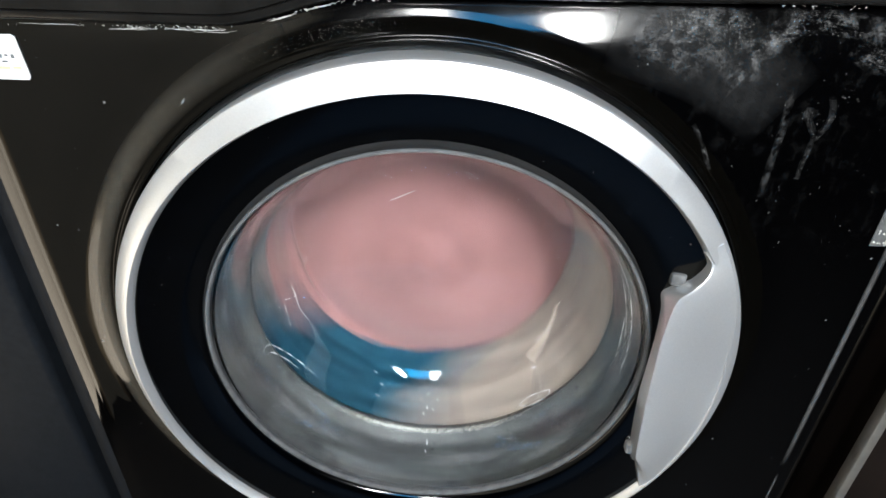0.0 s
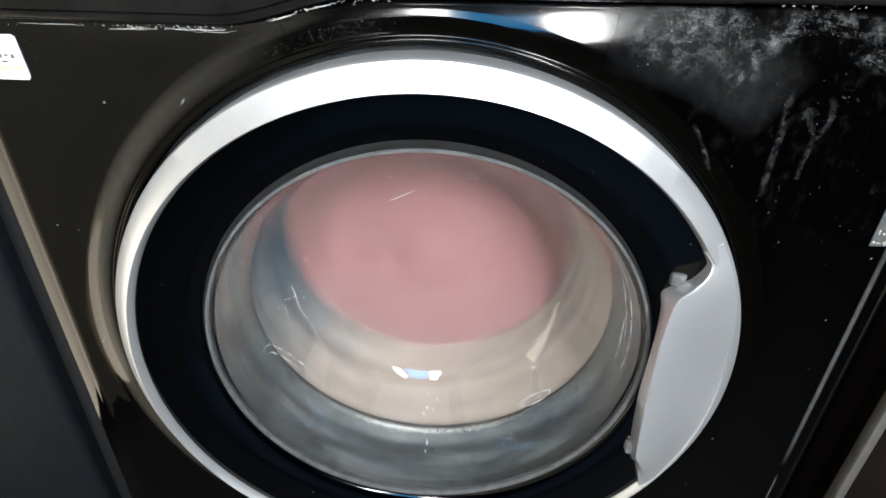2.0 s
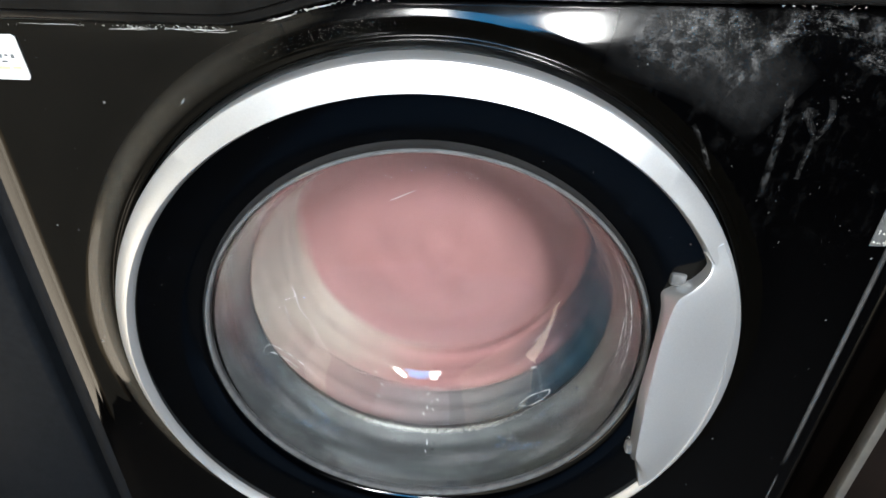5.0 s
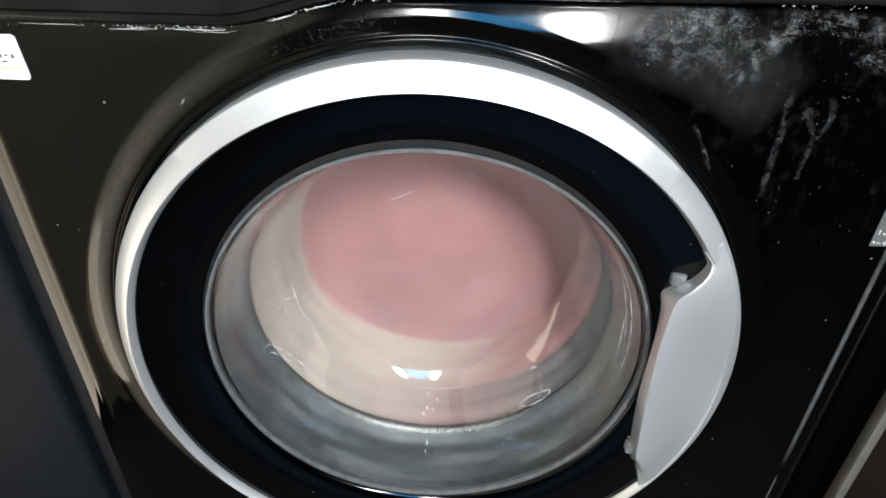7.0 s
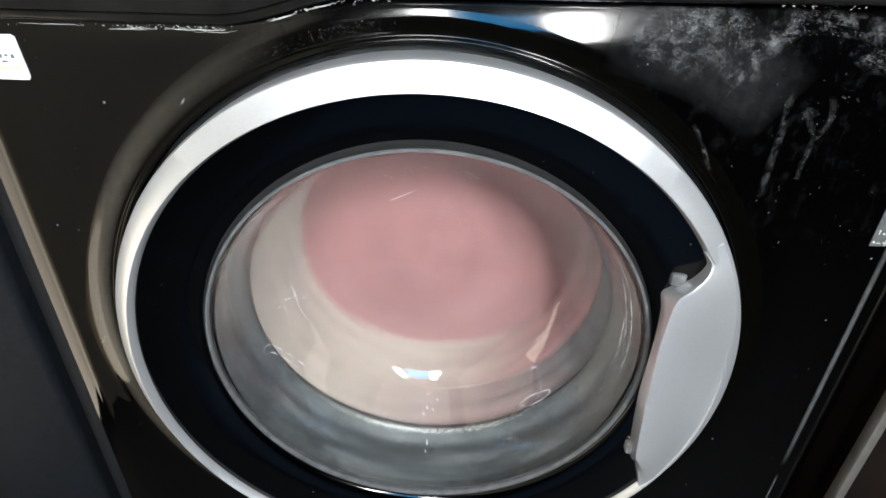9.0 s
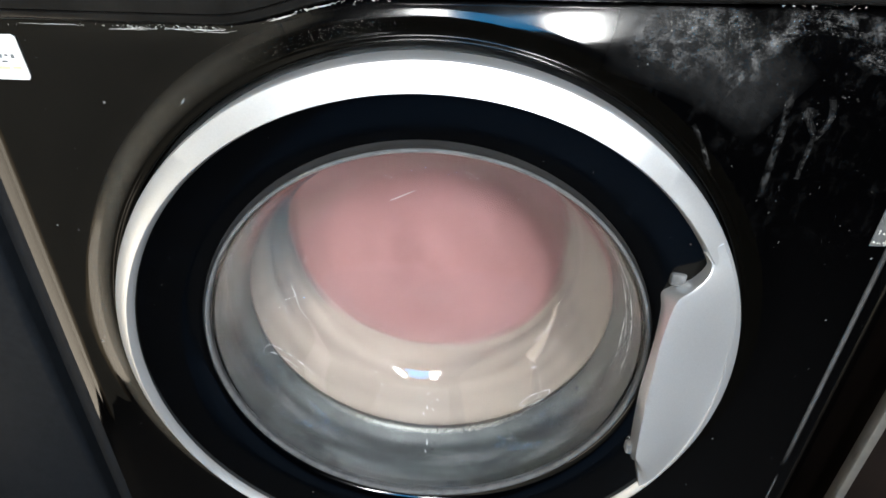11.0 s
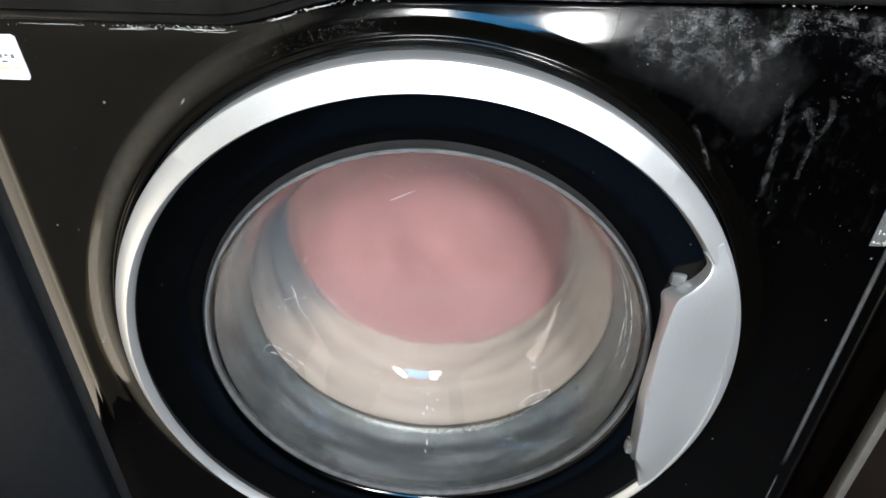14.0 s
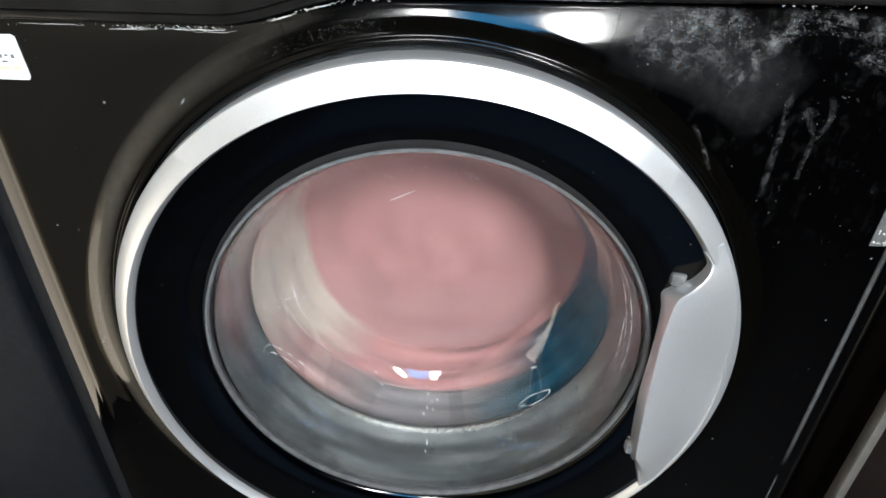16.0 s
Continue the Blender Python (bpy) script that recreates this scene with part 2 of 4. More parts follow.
def room():
    x0, x1, y0, y1, h, w = -1.30, 1.30, WINDOW[1], 0.90, 2.4, 0.1
    wx, _, wz, ww, wh = WINDOW
    dx, d0, d1, dh = SIDE_GLOW
    l, r, lo, hi = wx - ww / 2, wx + ww / 2, wz - wh / 2, wz + wh / 2
    for name, boxes, mat, label in (
            ("floor", [((x0, y0, -w), (x1, y1, 0))], FLOOR, "dark grey tiled floor beside the machine"),
            ("ceiling", [((x0, y0, h), (x1, y1, h + w))], DUSK, "plain grey ceiling"),
            ("wall_north", [((x0 - w, y1, 0), (x1 + w, y1 + w, h))], SLATE, "plain dark grey wall behind the machine"),
            ("wall_south", [((x0 - w, y0 - w, 0), (l - 0.52, y0, h)), ((l - 0.52, y0 - w, 0), (l - 0.375, y0, lo)), ((l - 0.52, y0 - w, hi), (l - 0.375, y0, h)), ((l - 0.375, y0 - w, 0), (l - 0.36, y0, h)), ((l - 0.36, y0 - w, 0), (l - 0.015, y0, lo)), ((l - 0.36, y0 - w, hi), (l - 0.015, y0, h)), ((l - 0.015, y0 - w, 0), (l, y0, h)), ((r, y0 - w, 0), (x1 + w, y0, h)), ((l, y0 - w, 0), (r, y0, lo)), ((l, y0 - w, hi), (r, y0, h))], SLATE, "plain dark grey wall with a window"),
            # the low gap in this wall only holds the added warm side lamp
            ("wall_west", [((dx - w, y0, 1.60), (dx, d1, h)), ((dx - w, d1, 0), (dx, d1 + 0.02, h)), ((x0 - w, d1 + 0.02, 0), (x0, y1, h)), ((x0 - w, d1, 0), (dx - w, d1 + 0.02, h))], SLATE, "plain dark grey wall with a low gap for the added side lamp"),
            # two unseen cream panels, added to reflect warm light onto front and ring
            ("trim", [((dx - w, y0, 0), (dx + 0.004, d0, 1.60))], WALL, "unseen cream panel added as a reflector beside the side lamp"),
            ("trim_lintel", [((dx - w, d0, dh), (dx + 0.004, d1, 1.60))], RING_BOUNCE, "unseen pale cream panel added as a reflector over the side lamp"),
            ("wall_east", [((x1, y0, 0), (x1 + w, y1, h))], PALE, "plain grey wall")):
        thing(name, label, name.split("_")[0], kind="structure", data=mesh_of(name, *slabs(boxes), mat, False))
    sky = thing("backdrop", "clear blue sky outside the window", "sky", kind="structure", data=mesh_of("backdrop", *slabs([((l - 0.365, y0 - 0.09, lo - 0.02), (l - 0.005, y0 - 0.085, hi + 0.02))]), SKY, False))
    win = thing("window_1", "white-framed window letting in daylight", "window", kind="structure")
    t = 0.03
    for k, (p, q) in enumerate((((l, y0 - 0.02, lo), (l + t, y0, hi)), ((r - t, y0 - 0.02, lo), (r, y0, hi)), ((l + t, y0 - 0.02, lo), (r - t, y0, lo + t)), ((l + t, y0 - 0.02, hi - t), (r - t, y0, hi)))):
        part("frame_bar", mesh_of("frame_bar", *slabs([(p, q)]), WHITE, False), win)

    # unseen blue mat, added so that the black surround reflects navy
    thing("navy_reflector", "unseen dark blue mat added on the floor to tint reflections", "mat", pose(0.11, -0.79, 0), data=mesh_of("navy_reflector", *block((0.62, 0.46, 0.012), (0, 0, 0.006), 0.004), MAT))


room()


# ---- the washing machine ----
HALF = 0.335                    # half the machine's width
LEFT = 0.319                    # the same towards the open side, to the end of the rounding
EDGE_L, EDGE_R = 0.060, 0.045    # rounding of its upright edges
PLANE = 0.002                   # the flat front


def seam_height(x):
    """The lower edge of the control panel: low at one side, lifted over the door's collar."""
    if x < -0.115:
        return 0.2235
    if x < -0.03:
        t = (x + 0.115) / 0.085
        return 0.2235 + 0.0165 * (3 * t * t - 2 * t ** 3)
    return 0.240 + 0.010 * (x + 0.03)


def margin(z):
    """How far the upper margin of the front leans back at height z over the door's middle."""
    a = max(0.0, z - 0.2120)
    return 7.0 * a * a


def upper(x, z):
    """1 over the door, where the panel swells out to the collar, fading to 0 at the sides."""
    return math.exp(-((math.degrees(math.atan2(x, z)) - 14) / 36) ** 4)


def front_y(x, z):
    """Depth of the front panel outside the collar."""
    swell = 0.0027 * math.exp(-max(0.0, math.hypot(x, z) - 0.236) / 0.03)
    return PLANE - swell * upper(x, z) + margin(z)


def front_panel(machine):
    # collar round the door: a sharp lip at the gap, a shallow trough, then a broad soft shoulder
    collar = spline([(0.2176, 0.014), (0.2182, 0.004), (0.2190, 0.0004), (0.2197, -0.0018), (0.2204, -0.0020), (0.2210, -0.0019), (0.2219, -0.0015), (0.2229, -0.0010), (0.2240, -0.0008), (0.2270, -0.0006),
                     (0.2300, -0.0003), (0.2330, 0.0001), (0.2360, 0.0006), (0.2390, 0.0011), (0.2420, 0.0015), (0.2460, 0.0018), (0.2510, PLANE), (0.2560, PLANE)], 4)
    n, verts, faces = 320, [], []
    high = 0.262
    rows = len(collar) + 14
    for k in range(rows):
        for i in range(n):
            a = 2 * math.pi * i / n
            d = (math.sin(a), math.cos(a))
            deg = math.degrees(a) - (360 if i > n / 2 else 0)
            slim = 1 - 0.20 * math.exp(-((deg - 27) / 34) ** 4)
            out = 0.2236 + (0.256 - 0.2236) * slim
            if k < len(collar):
                r, y = collar[k]
                r = r if r < 0.2236 else 0.2236 + (r - 0.2236) * slim
            else:
                reach = min((LEFT - EDGE_L if d[0] < 0 else HALF - EDGE_R) / max(abs(d[0]), 1e-9), high / d[1] if d[1] > 1e-9 else 0.438 / max(-d[1], 1e-9))
                r, y = out + (reach - out) * (k - len(collar) + 1) / 14, PLANE
            x, z = r * d[0], r * d[1]
            # the collar sits back with the upper margin, which rolls back further under the control panel
            if r > 0.2252:
                y += (front_y(x, z) - margin(z) - y) * upper(x, z)
            y += margin(max(z, 0.0) if r > 0.2325 else 0.2325 * d[1])
            verts.append((x, y, Z0 + z))
    for j in range(rows - 1):
        for i in range(n):
            i2 = (i + 1) % n
            faces.append((j * n + i, j * n + i2, (j + 1) * n + i2, (j + 1) * n + i))
    split = len(collar) - 23
    part("front_panel", mesh_of("front_panel", verts, [q for q in faces if min(q) >= split * n], ENAMEL), machine, "glossy black enamel front with limescale smears")
    part("collar", mesh_of("collar", verts, [q for q in faces if min(q) < split * n], SATIN), machine, "black satin collar with dust in its trough")
    # the rounded upright edges: enamel first, then the bare charcoal side sheet
    for side, flat, edge in ((-1, LEFT - EDGE_L, EDGE_L), (1, HALF - EDGE_R, EDGE_R)):
        prof = [(flat - 0.012, PLANE + 0.0006), (flat, PLANE - 0.0004)]
        prof += [(flat + edge * math.sin(radians(a)), PLANE + edge * (1 - math.cos(radians(a)))) for a in (range(2, 12, 1) if side < 0 else range(10, 91, 10))]
        if side > 0:
            prof += [(HALF, 0.08)]
        upright(machine, "side_edge", [(side * x, y) for x, y in prof], side * flat, ENAMEL)
        if side < 0:
            (x, y) = prof[-1]
            upright(machine, "side_sheet", [(-x + 0.0006, y + 0.0012), (-x - 0.001, y + 0.0008), (-x - 0.010, y + 0.0034), (-x - 0.0165, y + 0.0068), (-x - 0.0205, y + 0.0115), (-x - 0.0218, y + 0.020), (-x - 0.0218, 0.085)], side * flat, MURK)


def upright(machine, name, prof, x_top, mat):
    """A tall strip with one cross-section from the plinth to the seam."""
    v, f, m = [], [], len(prof)
    zs = [0.012, 0.2, 0.4, 0.5, Z0 + seam_height(x_top) - 0.001]
    for z in zs:
        v += [(x, y, z) for x, y in prof]
    for j in range(len(zs) - 1):
        f += [(j * m + i, j * m + i + 1, (j + 1) * m + i + 1, (j + 1) * m + i) for i in range(m - 1)]
    part(name, mesh_of(name, v, f, mat), machine)


def control_panel(machine):
    """The panel over the seam: its lower edge follows the collar; it stands a little proud."""
    xs = [-0.2925 + (HALF + 0.2925) * i / 96 for i in range(97)]
    prof = [(0.0012, 0.010), (0.0012, 0.001), (0.0022, -0.0010), (0.004, -0.0022), (0.0064, -0.0026), (0.0070, -0.0012), (0.0078, -0.0030), (0.011, -0.0034), (0.05, -0.002), (0.12, 0.004), (0.154, 0.012), (0.160, 0.020)]
    verts, faces = [], []
    for x in xs:
        s = seam_height(x)
        for h, y in prof:
            z = s + h if h < 0.03 else 0.240 + h
            verts.append((x, y + (0.012 * ((x - HALF + 0.02) / 0.02) ** 2 if x > HALF - 0.02 else 0), Z0 + z))
    m = len(prof)
    for i in range(len(xs) - 1):
        faces += [(i * m + j, i * m + j + 1, (i + 1) * m + j + 1, (i + 1) * m + j) for j in range(m - 1)]
    part("control_panel", mesh_of("control_panel", verts, faces, DARK), machine, "black plastic control panel over a dusty seam")


def cabinet(machine):
    v, f = [], []
    for size, c in (((0.004, 0.56, 0.84), (-0.2925, 0.361, 0.43)), ((0.004, 0.56, 0.84), (HALF - 0.002, 0.361, 0.43)),
                    ((HALF + 0.2925, 0.004, 0.84), (0.018, 0.643, 0.43)), ((HALF + 0.2925, 0.62, 0.02), (0.018, 0.335, 0.86)), ((HALF + 0.28, 0.56, 0.02), (0.018, 0.36, 0.02))):
        vv, ff = block(size, c, 0.001, 1)
        f += [tuple(i + len(v) for i in q) for q in ff]
        v += vv
    part("cabinet", mesh_of("cabinet", v, f, CHARCOAL), machine)
    gasket = [(0.228, 0.016), (0.205, 0.019), (0.190, 0.018), (0.176, 0.014), (0.170, 0.018), (0.1665, 0.024), (0.1655, 0.032), (0.1640, 0.037), (0.1640, 0.044), (0.1645, 0.050),
              (0.1620, 0.056), (0.1560, 0.060), (0.1535, 0.066), (0.158, 0.074), (0.172, 0.080), (0.215, 0.084), (0.255, 0.086)]
    part("door_gasket", mesh_of("door_gasket", *lathe([(r, y) for r, y in gasket], 160), RUBBER), machine, "ribbed grey rubber door gasket", pose(0, 0, Z0))
    drum = [(0.19, 0.094), (0.235, 0.096), (0.243, 0.104), (0.243, 0.40), (0.235, 0.412), (0.06, 0.405), (0.0005, 0.402)]
    return part("drum", mesh_of("drum", *lathe(drum, 96), STEEL), machine, "stainless steel drum", pose(0, 0, Z0))


def door(machine):
    axis = pose(0, 0, Z0)
    # black glossy surround, dished a little towards the bowl
    frame_ = [(0.2125, 0.012), (0.2125, -0.0120), (0.2060, -0.0142), (0.2000, -0.0138), (0.186, -0.0112), (0.172, -0.0076), (0.1645, -0.0054), (0.1612, -0.0034), (0.1602, -0.0012), (0.1602, 0.006), (0.166, 0.010), (0.20, 0.013)]
    d = part("door", mesh_of("door", *lathe(frame_, 224, True), BLACK), machine, "closed round porthole door with black gloss surround", axis)
    # silver ring: round outside; its ridge and its inner edge lie nearer the rim towards the bottom, so it is wide at the top
    n, v, f = 224, [], []
    for i in range(n):
        a = 2 * math.pi * i / n
        s, c = math.sin(a), math.cos(a)
        ridge = 0.2068 - 0.00625 * c - 0.00255 * c * c
        edge = ridge - 0.0030 + 0.0022 * max(0.0, c)
        for r, y in ((0.2150, 0.004), (0.2150, -0.0138), (0.2147, -0.0150), (0.2140, -0.0160), (ridge + 0.0010, -0.0197), (ridge, -0.0200), (ridge - 0.0005, -0.0196), (edge, -0.0152), (edge - 0.0004, -0.0140), (edge - 0.0005, -0.0060)):
            v.append((r * s, y, r * c))
    m = 10
    for i in range(n):
        k = (i + 1) % n
        f += [(i * m + j, k * m + j, k * m + j + 1, i * m + j + 1) for j in range(m - 1)]
    part("bezel_ring", mesh_of("bezel_ring", v, f, SILVER), d, "silver-painted ring, wider at the top")
    handle(d)
    bowl(d)
    # dull grey trim over the glass, wide at the top and gone at the sides
    v, f, n = [], [], 192
    for k in range(5):
        for i in range(n):
            a = 2 * math.pi * i / n
            r = 0.1603 + (0.0002 + 0.0070 * max(0.0, math.cos(a)) ** 2.2) * k / 4
            y = float(np.interp(r, (0.1602, 0.1612, 0.1645, 0.172), (-0.0012, -0.0034, -0.0054, -0.0076))) - 0.0004
            v.append((r * math.sin(a), y, r * math.cos(a)))
    for k in range(4):
        f += [(k * n + i, k * n + (i + 1) % n, (k + 1) * n + (i + 1) % n, (k + 1) * n + i) for i in range(n)]
    part("rim_trim", mesh_of("rim_trim", v, f, TRIMGREY), d, "dull dark grey trim over the glass")
    seal = [(0.1602, 0.0040), (0.1604, -0.0012), (0.1596, -0.0024), (0.1582, -0.0024), (0.1574, -0.0010), (0.1572, 0.0004), (0.1586, 0.0040)]
    part("glass_seal", mesh_of("glass_seal", *lathe(seal, 192, True), SEAL), d, "thin grey rubber seal round the glass")


def handle(d):
    # inner line of the grip: along its front edge, and along its foot on the black surround
    front = spline([(0.1700, 0.1060), (0.1758, 0.0985), (0.1738, 0.0905), (0.1665, 0.0828), (0.1592, 0.0758), (0.1568, 0.0640), (0.1555, 0.0400), (0.1560, 0.0130), (0.1568, -0.0120), (0.1585, -0.0420), (0.1605, -0.0700), (0.1650, -0.0790)], 6)
    foot = spline([(0.1700, 0.1058), (0.1748, 0.0940), (0.1690, 0.0810), (0.1600, 0.0745), (0.1552, 0.0680), (0.1575, 0.0560), (0.1588, 0.0320), (0.1584, 0.0030), (0.1582, -0.0240), (0.1600, -0.0560), (0.1622, -0.0850), (0.1690, -0.1000)], 6)
    n = len(front)
    a0, a1 = math.atan2(0.1700, 0.1060), math.atan2(0.1700, -0.1180)
    outer = [(0.2136 * math.sin(a0 + (a1 - a0) * i / (n - 1)), 0.2136 * math.cos(a0 + (a1 - a0) * i / (n - 1))) for i in range(n)]
    v, f = [], []
    for i in range(n):
        (fx, fz), (bx, bz), (ox, oz) = front[i], foot[i], outer[i]
        e = min(1.0, i / 22, (n - 1 - i) / 5)
        top = -0.0186 - 0.0072 * (3 * e * e - 2 * e ** 3)
        base = -0.0160 + 0.0088 * min(1.0, i / 7)
        v.append((bx, base, bz))
        v.append((fx * 0.92 + bx * 0.08, top * 0.92 + base * 0.08 + 0.0004, fz * 0.92 + bz * 0.08))
        v.append((fx + (ox - fx) * 0.004, top + 0.0002, fz + (oz - fz) * 0.004))
        for s in (0.02, 0.06, 0.25, 0.5, 0.75, 0.875, 0.89):
            lift = top - 0.0010 * math.sin(math.pi * min(1, s * 1.2)) * e
            y = lift + (-0.0178 - lift) * s ** 1.6
            v.append((fx + (ox - fx) * s, y, fz + (oz - fz) * s))
        v.append((ox * 1.004, -0.0120, oz * 1.004))
        v.append((ox * 1.004, 0.002, oz * 1.004))
    m = 12
    for i in range(n - 1):
        f += [(i * m + j, i * m + j + 1, (i + 1) * m + j + 1, (i + 1) * m + j) for j in range(m - 1)]
    f += [tuple(range(m)), tuple((n - 1) * m + j for j in reversed(range(m)))]
    part("handle", mesh_of("handle", v, f, SILVER), d, "silver-grey grip plate flaring from the ring")
    vv, ff = block((0.010, 0.006, 0.009), (0.1620, -0.0100, 0.0815), 0.002)
    part("grip_catch", mesh_of("grip_catch", vv, ff, SEAL), d)
    vv, ff = block((0.006, 0.008, 0.010), (0.1600, -0.0110, -0.0760), 0.002)
    part("grip_tab", mesh_of("grip_tab", vv, ff, SILVER), d)


def bowl(d):
    """Clear glass bowl that reaches into the drum: a slightly tapered wall, a rounded rim and a gently domed end."""
    def curve(off):
        wall = spline([(0.1548, 0.006), (0.1520, 0.016), (0.1490, 0.029), (0.1467, 0.0385), (0.1440, 0.0475), (0.1395, 0.0560), (0.1310, 0.0690), (0.1215, 0.0820), (0.1155, 0.0890), (0.1105, 0.0935), (0.1045, 0.0975), (0.0970, 0.1008), (0.0850, 0.1040), (0.0550, 0.1085), (0.0250, 0.1108), (0.0004, 0.1114)], 4)
        out = []
        line = wall
        for i, (r, y) in enumerate(line):
            (r0, y0), (r1, y1) = line[max(0, i - 1)], line[min(len(line) - 1, i + 1)]
            k = math.hypot(r1 - r0, y1 - y0)
            out.append((max(0.0004, r + off * (y1 - y0) / k), y - off * (r1 - r0) / k))
        return out

    inside = [(0.1570, 0.0006)] + curve(0.0)
    outside = list(reversed(curve(0.0045))) + [(0.1584, 0.0012)]
    b = part("glass_bowl", mesh_of("glass_bowl", *lathe(inside + outside, 192, True), GLASS), d, "clear glass bowl with dried water marks")
    b.visible_shadow = False


def washing_machine():
    m = thing("washing_machine", "black front-loading washing machine with silver-ringed porthole, spinning", "washing machine")
    front_panel(m)
    control_panel(m)
    cabinet_drum = cabinet(m)
    door(m)
    return m, cabinet_drum


MACHINE, DRUM = washing_machine()


AXIS = 0.000                   # the drum hangs a little to one side of the door


# ---- the wash load: rags flung against the drum, a tunnel in the middle ----
def tunnel(alpha, s, spread):
    """Inner face of the load. alpha: degrees from the blue rag; s: 0 at the bowl, 1 at the back."""
    wide = math.exp(-((alpha - 30) / 75.0) ** 2)
    r = 0.1580 - (0.023 - 0.018 * wide) * s ** 0.8 + spread
    y = 0.074 + 0.100 * s
    return r, y


def rag(name, a0, a1, mat, label, seed, lump=0.004, s0=0.0, s1=1.12, spread=0.0):
    """One garment pressed to the drum's wall from a0 to a1 degrees."""
    na, ns = max(8, int((a1 - a0) / 2.5)), 26
    verts, faces = [], []
    for j in range(ns + 1):
        s = s0 + (s1 - s0) * j / ns
        for i in range(na + 1):
            u = i / na
            al = a0 + (a1 - a0) * u
            wob = noise.noise((s * 3.0, seed, 1.3)) * 9
            a = radians(al + wob * (1 if u > 0.5 else 0.6) - 24 * (s - 0.45))
            r, y = tunnel((al + 180) % 360 - 180, s, spread)
            fold = noise.noise((math.sin(a) * 5, math.cos(a) * 5 + seed, s * 6)) * lump * 2 + noise.noise((math.sin(a) * 16, math.cos(a) * 16 + seed, s * 14)) * lump * 0.7
            # an uneven hem towards the back, and deep soft folds
            r += 0.012 * noise.noise((math.sin(a) * 1.6, math.cos(a) * 1.6 + seed, 7.7)) * s + 0.004 * math.sin(3 * a + seed) * s
            edge = min(u, 1 - u) * na
            if edge < 3:
                r += 0.010 * (1 - edge / 3) ** 2
            verts.append(((r + fold) * math.sin(a), y + fold * 0.5, (r + fold) * math.cos(a)))
    w = na + 1
    inner = len(verts)
    for j in range(ns + 1):
        s = s0 + (s1 - s0) * j / ns
        for i in range(na + 1):
            a = radians(a0 + (a1 - a0) * i / na - 24 * (s - 0.45))
            verts.append((0.236 * math.sin(a), 0.112 + 0.10 * s, 0.236 * math.cos(a)))
    for base in (0, inner):
        for j in range(ns):
            faces += [(base + j * w + i, base + j * w + i + 1, base + (j + 1) * w + i + 1, base + (j + 1) * w + i) for i in range(na)]
    for i in range(na):
        faces += [(i, i + 1, inner + i + 1, inner + i), (ns * w + i, ns * w + i + 1, inner + ns * w + i + 1, inner + ns * w + i)]
    for j in range(ns):
        faces += [(j * w, (j + 1) * w, inner + (j + 1) * w, inner + j * w), (j * w + na, (j + 1) * w + na, inner + (j + 1) * w + na, inner + j * w + na)]
    return thing(name, label, "laundry", pose(AXIS, 0, Z0), "wash load in the drum", data=mesh_of(name, verts, faces, mat))


def pink_towel():
    """The towel packed at the back: a wide crumpled pad that swells towards the door."""
    n, rings = 120, 26
    verts, faces = [], []
    for side in (0, 1):
        for k in range(rings + 1):
            r = 0.0004 + 0.165 * k / rings
            for i in range(n):
                a = 2 * math.pi * i / n
                x, z = r * math.sin(a), r * math.cos(a)
                fold = noise.noise((x * 22, z * 22, 4.1)) * 0.006 + noise.noise((x * 60, z * 60, 2.2)) * 0.0016
                y = 0.176 - 0.028 * (1 - min(1, r / 0.145) ** 2) - fold if side == 0 else 0.20
                verts.append((x, y, z))
    h = (rings + 1) * n
    for base in (0, h):
        for k in range(rings):
            faces += [(base + k * n + i, base + k * n + (i + 1) % n, base + (k + 1) * n + (i + 1) % n, base + (k + 1) * n + i) for i in range(n)]
    faces += [(rings * n + i, rings * n + (i + 1) % n, h + rings * n + (i + 1) % n, h + rings * n + i) for i in range(n)]
    return thing("towel", "pale pink terry towel packed at the back of the drum", "towel", pose(AXIS, 0, Z0), "wash load in the drum", data=mesh_of("towel", verts, faces, PINK))


LOAD = [pink_towel(),
        rag("shirt", -46, 30, BLUE, "bright blue cotton shirt flung against the drum wall", 3.0),
        rag("dishcloth", 28, 88, TAUPE, "thin grey cotton dishcloth flung against the drum wall", 13.0, 0.004, 0.0, 0.46),
        rag("pillowcase", 84, 122, MAUVE, "dull mauve pillowcase flung against the drum wall", 9.0, 0.004, 0.0, 0.46),
        rag("washcloth", 22, 106, PINK, "pale pink terry washcloth flung against the drum wall", 29.0, 0.004, 0.42, 1.12, -0.003),
        rag("cushion_cover", 100, 124, CREAM, "cream cotton cushion cover flung against the drum wall", 41.0, 0.003, 0.40, 1.12, -0.002),
        rag("bedsheet", 118, 316, CREAM, "cream cotton bedsheet flung against the drum wall", 17.0, 0.003)]


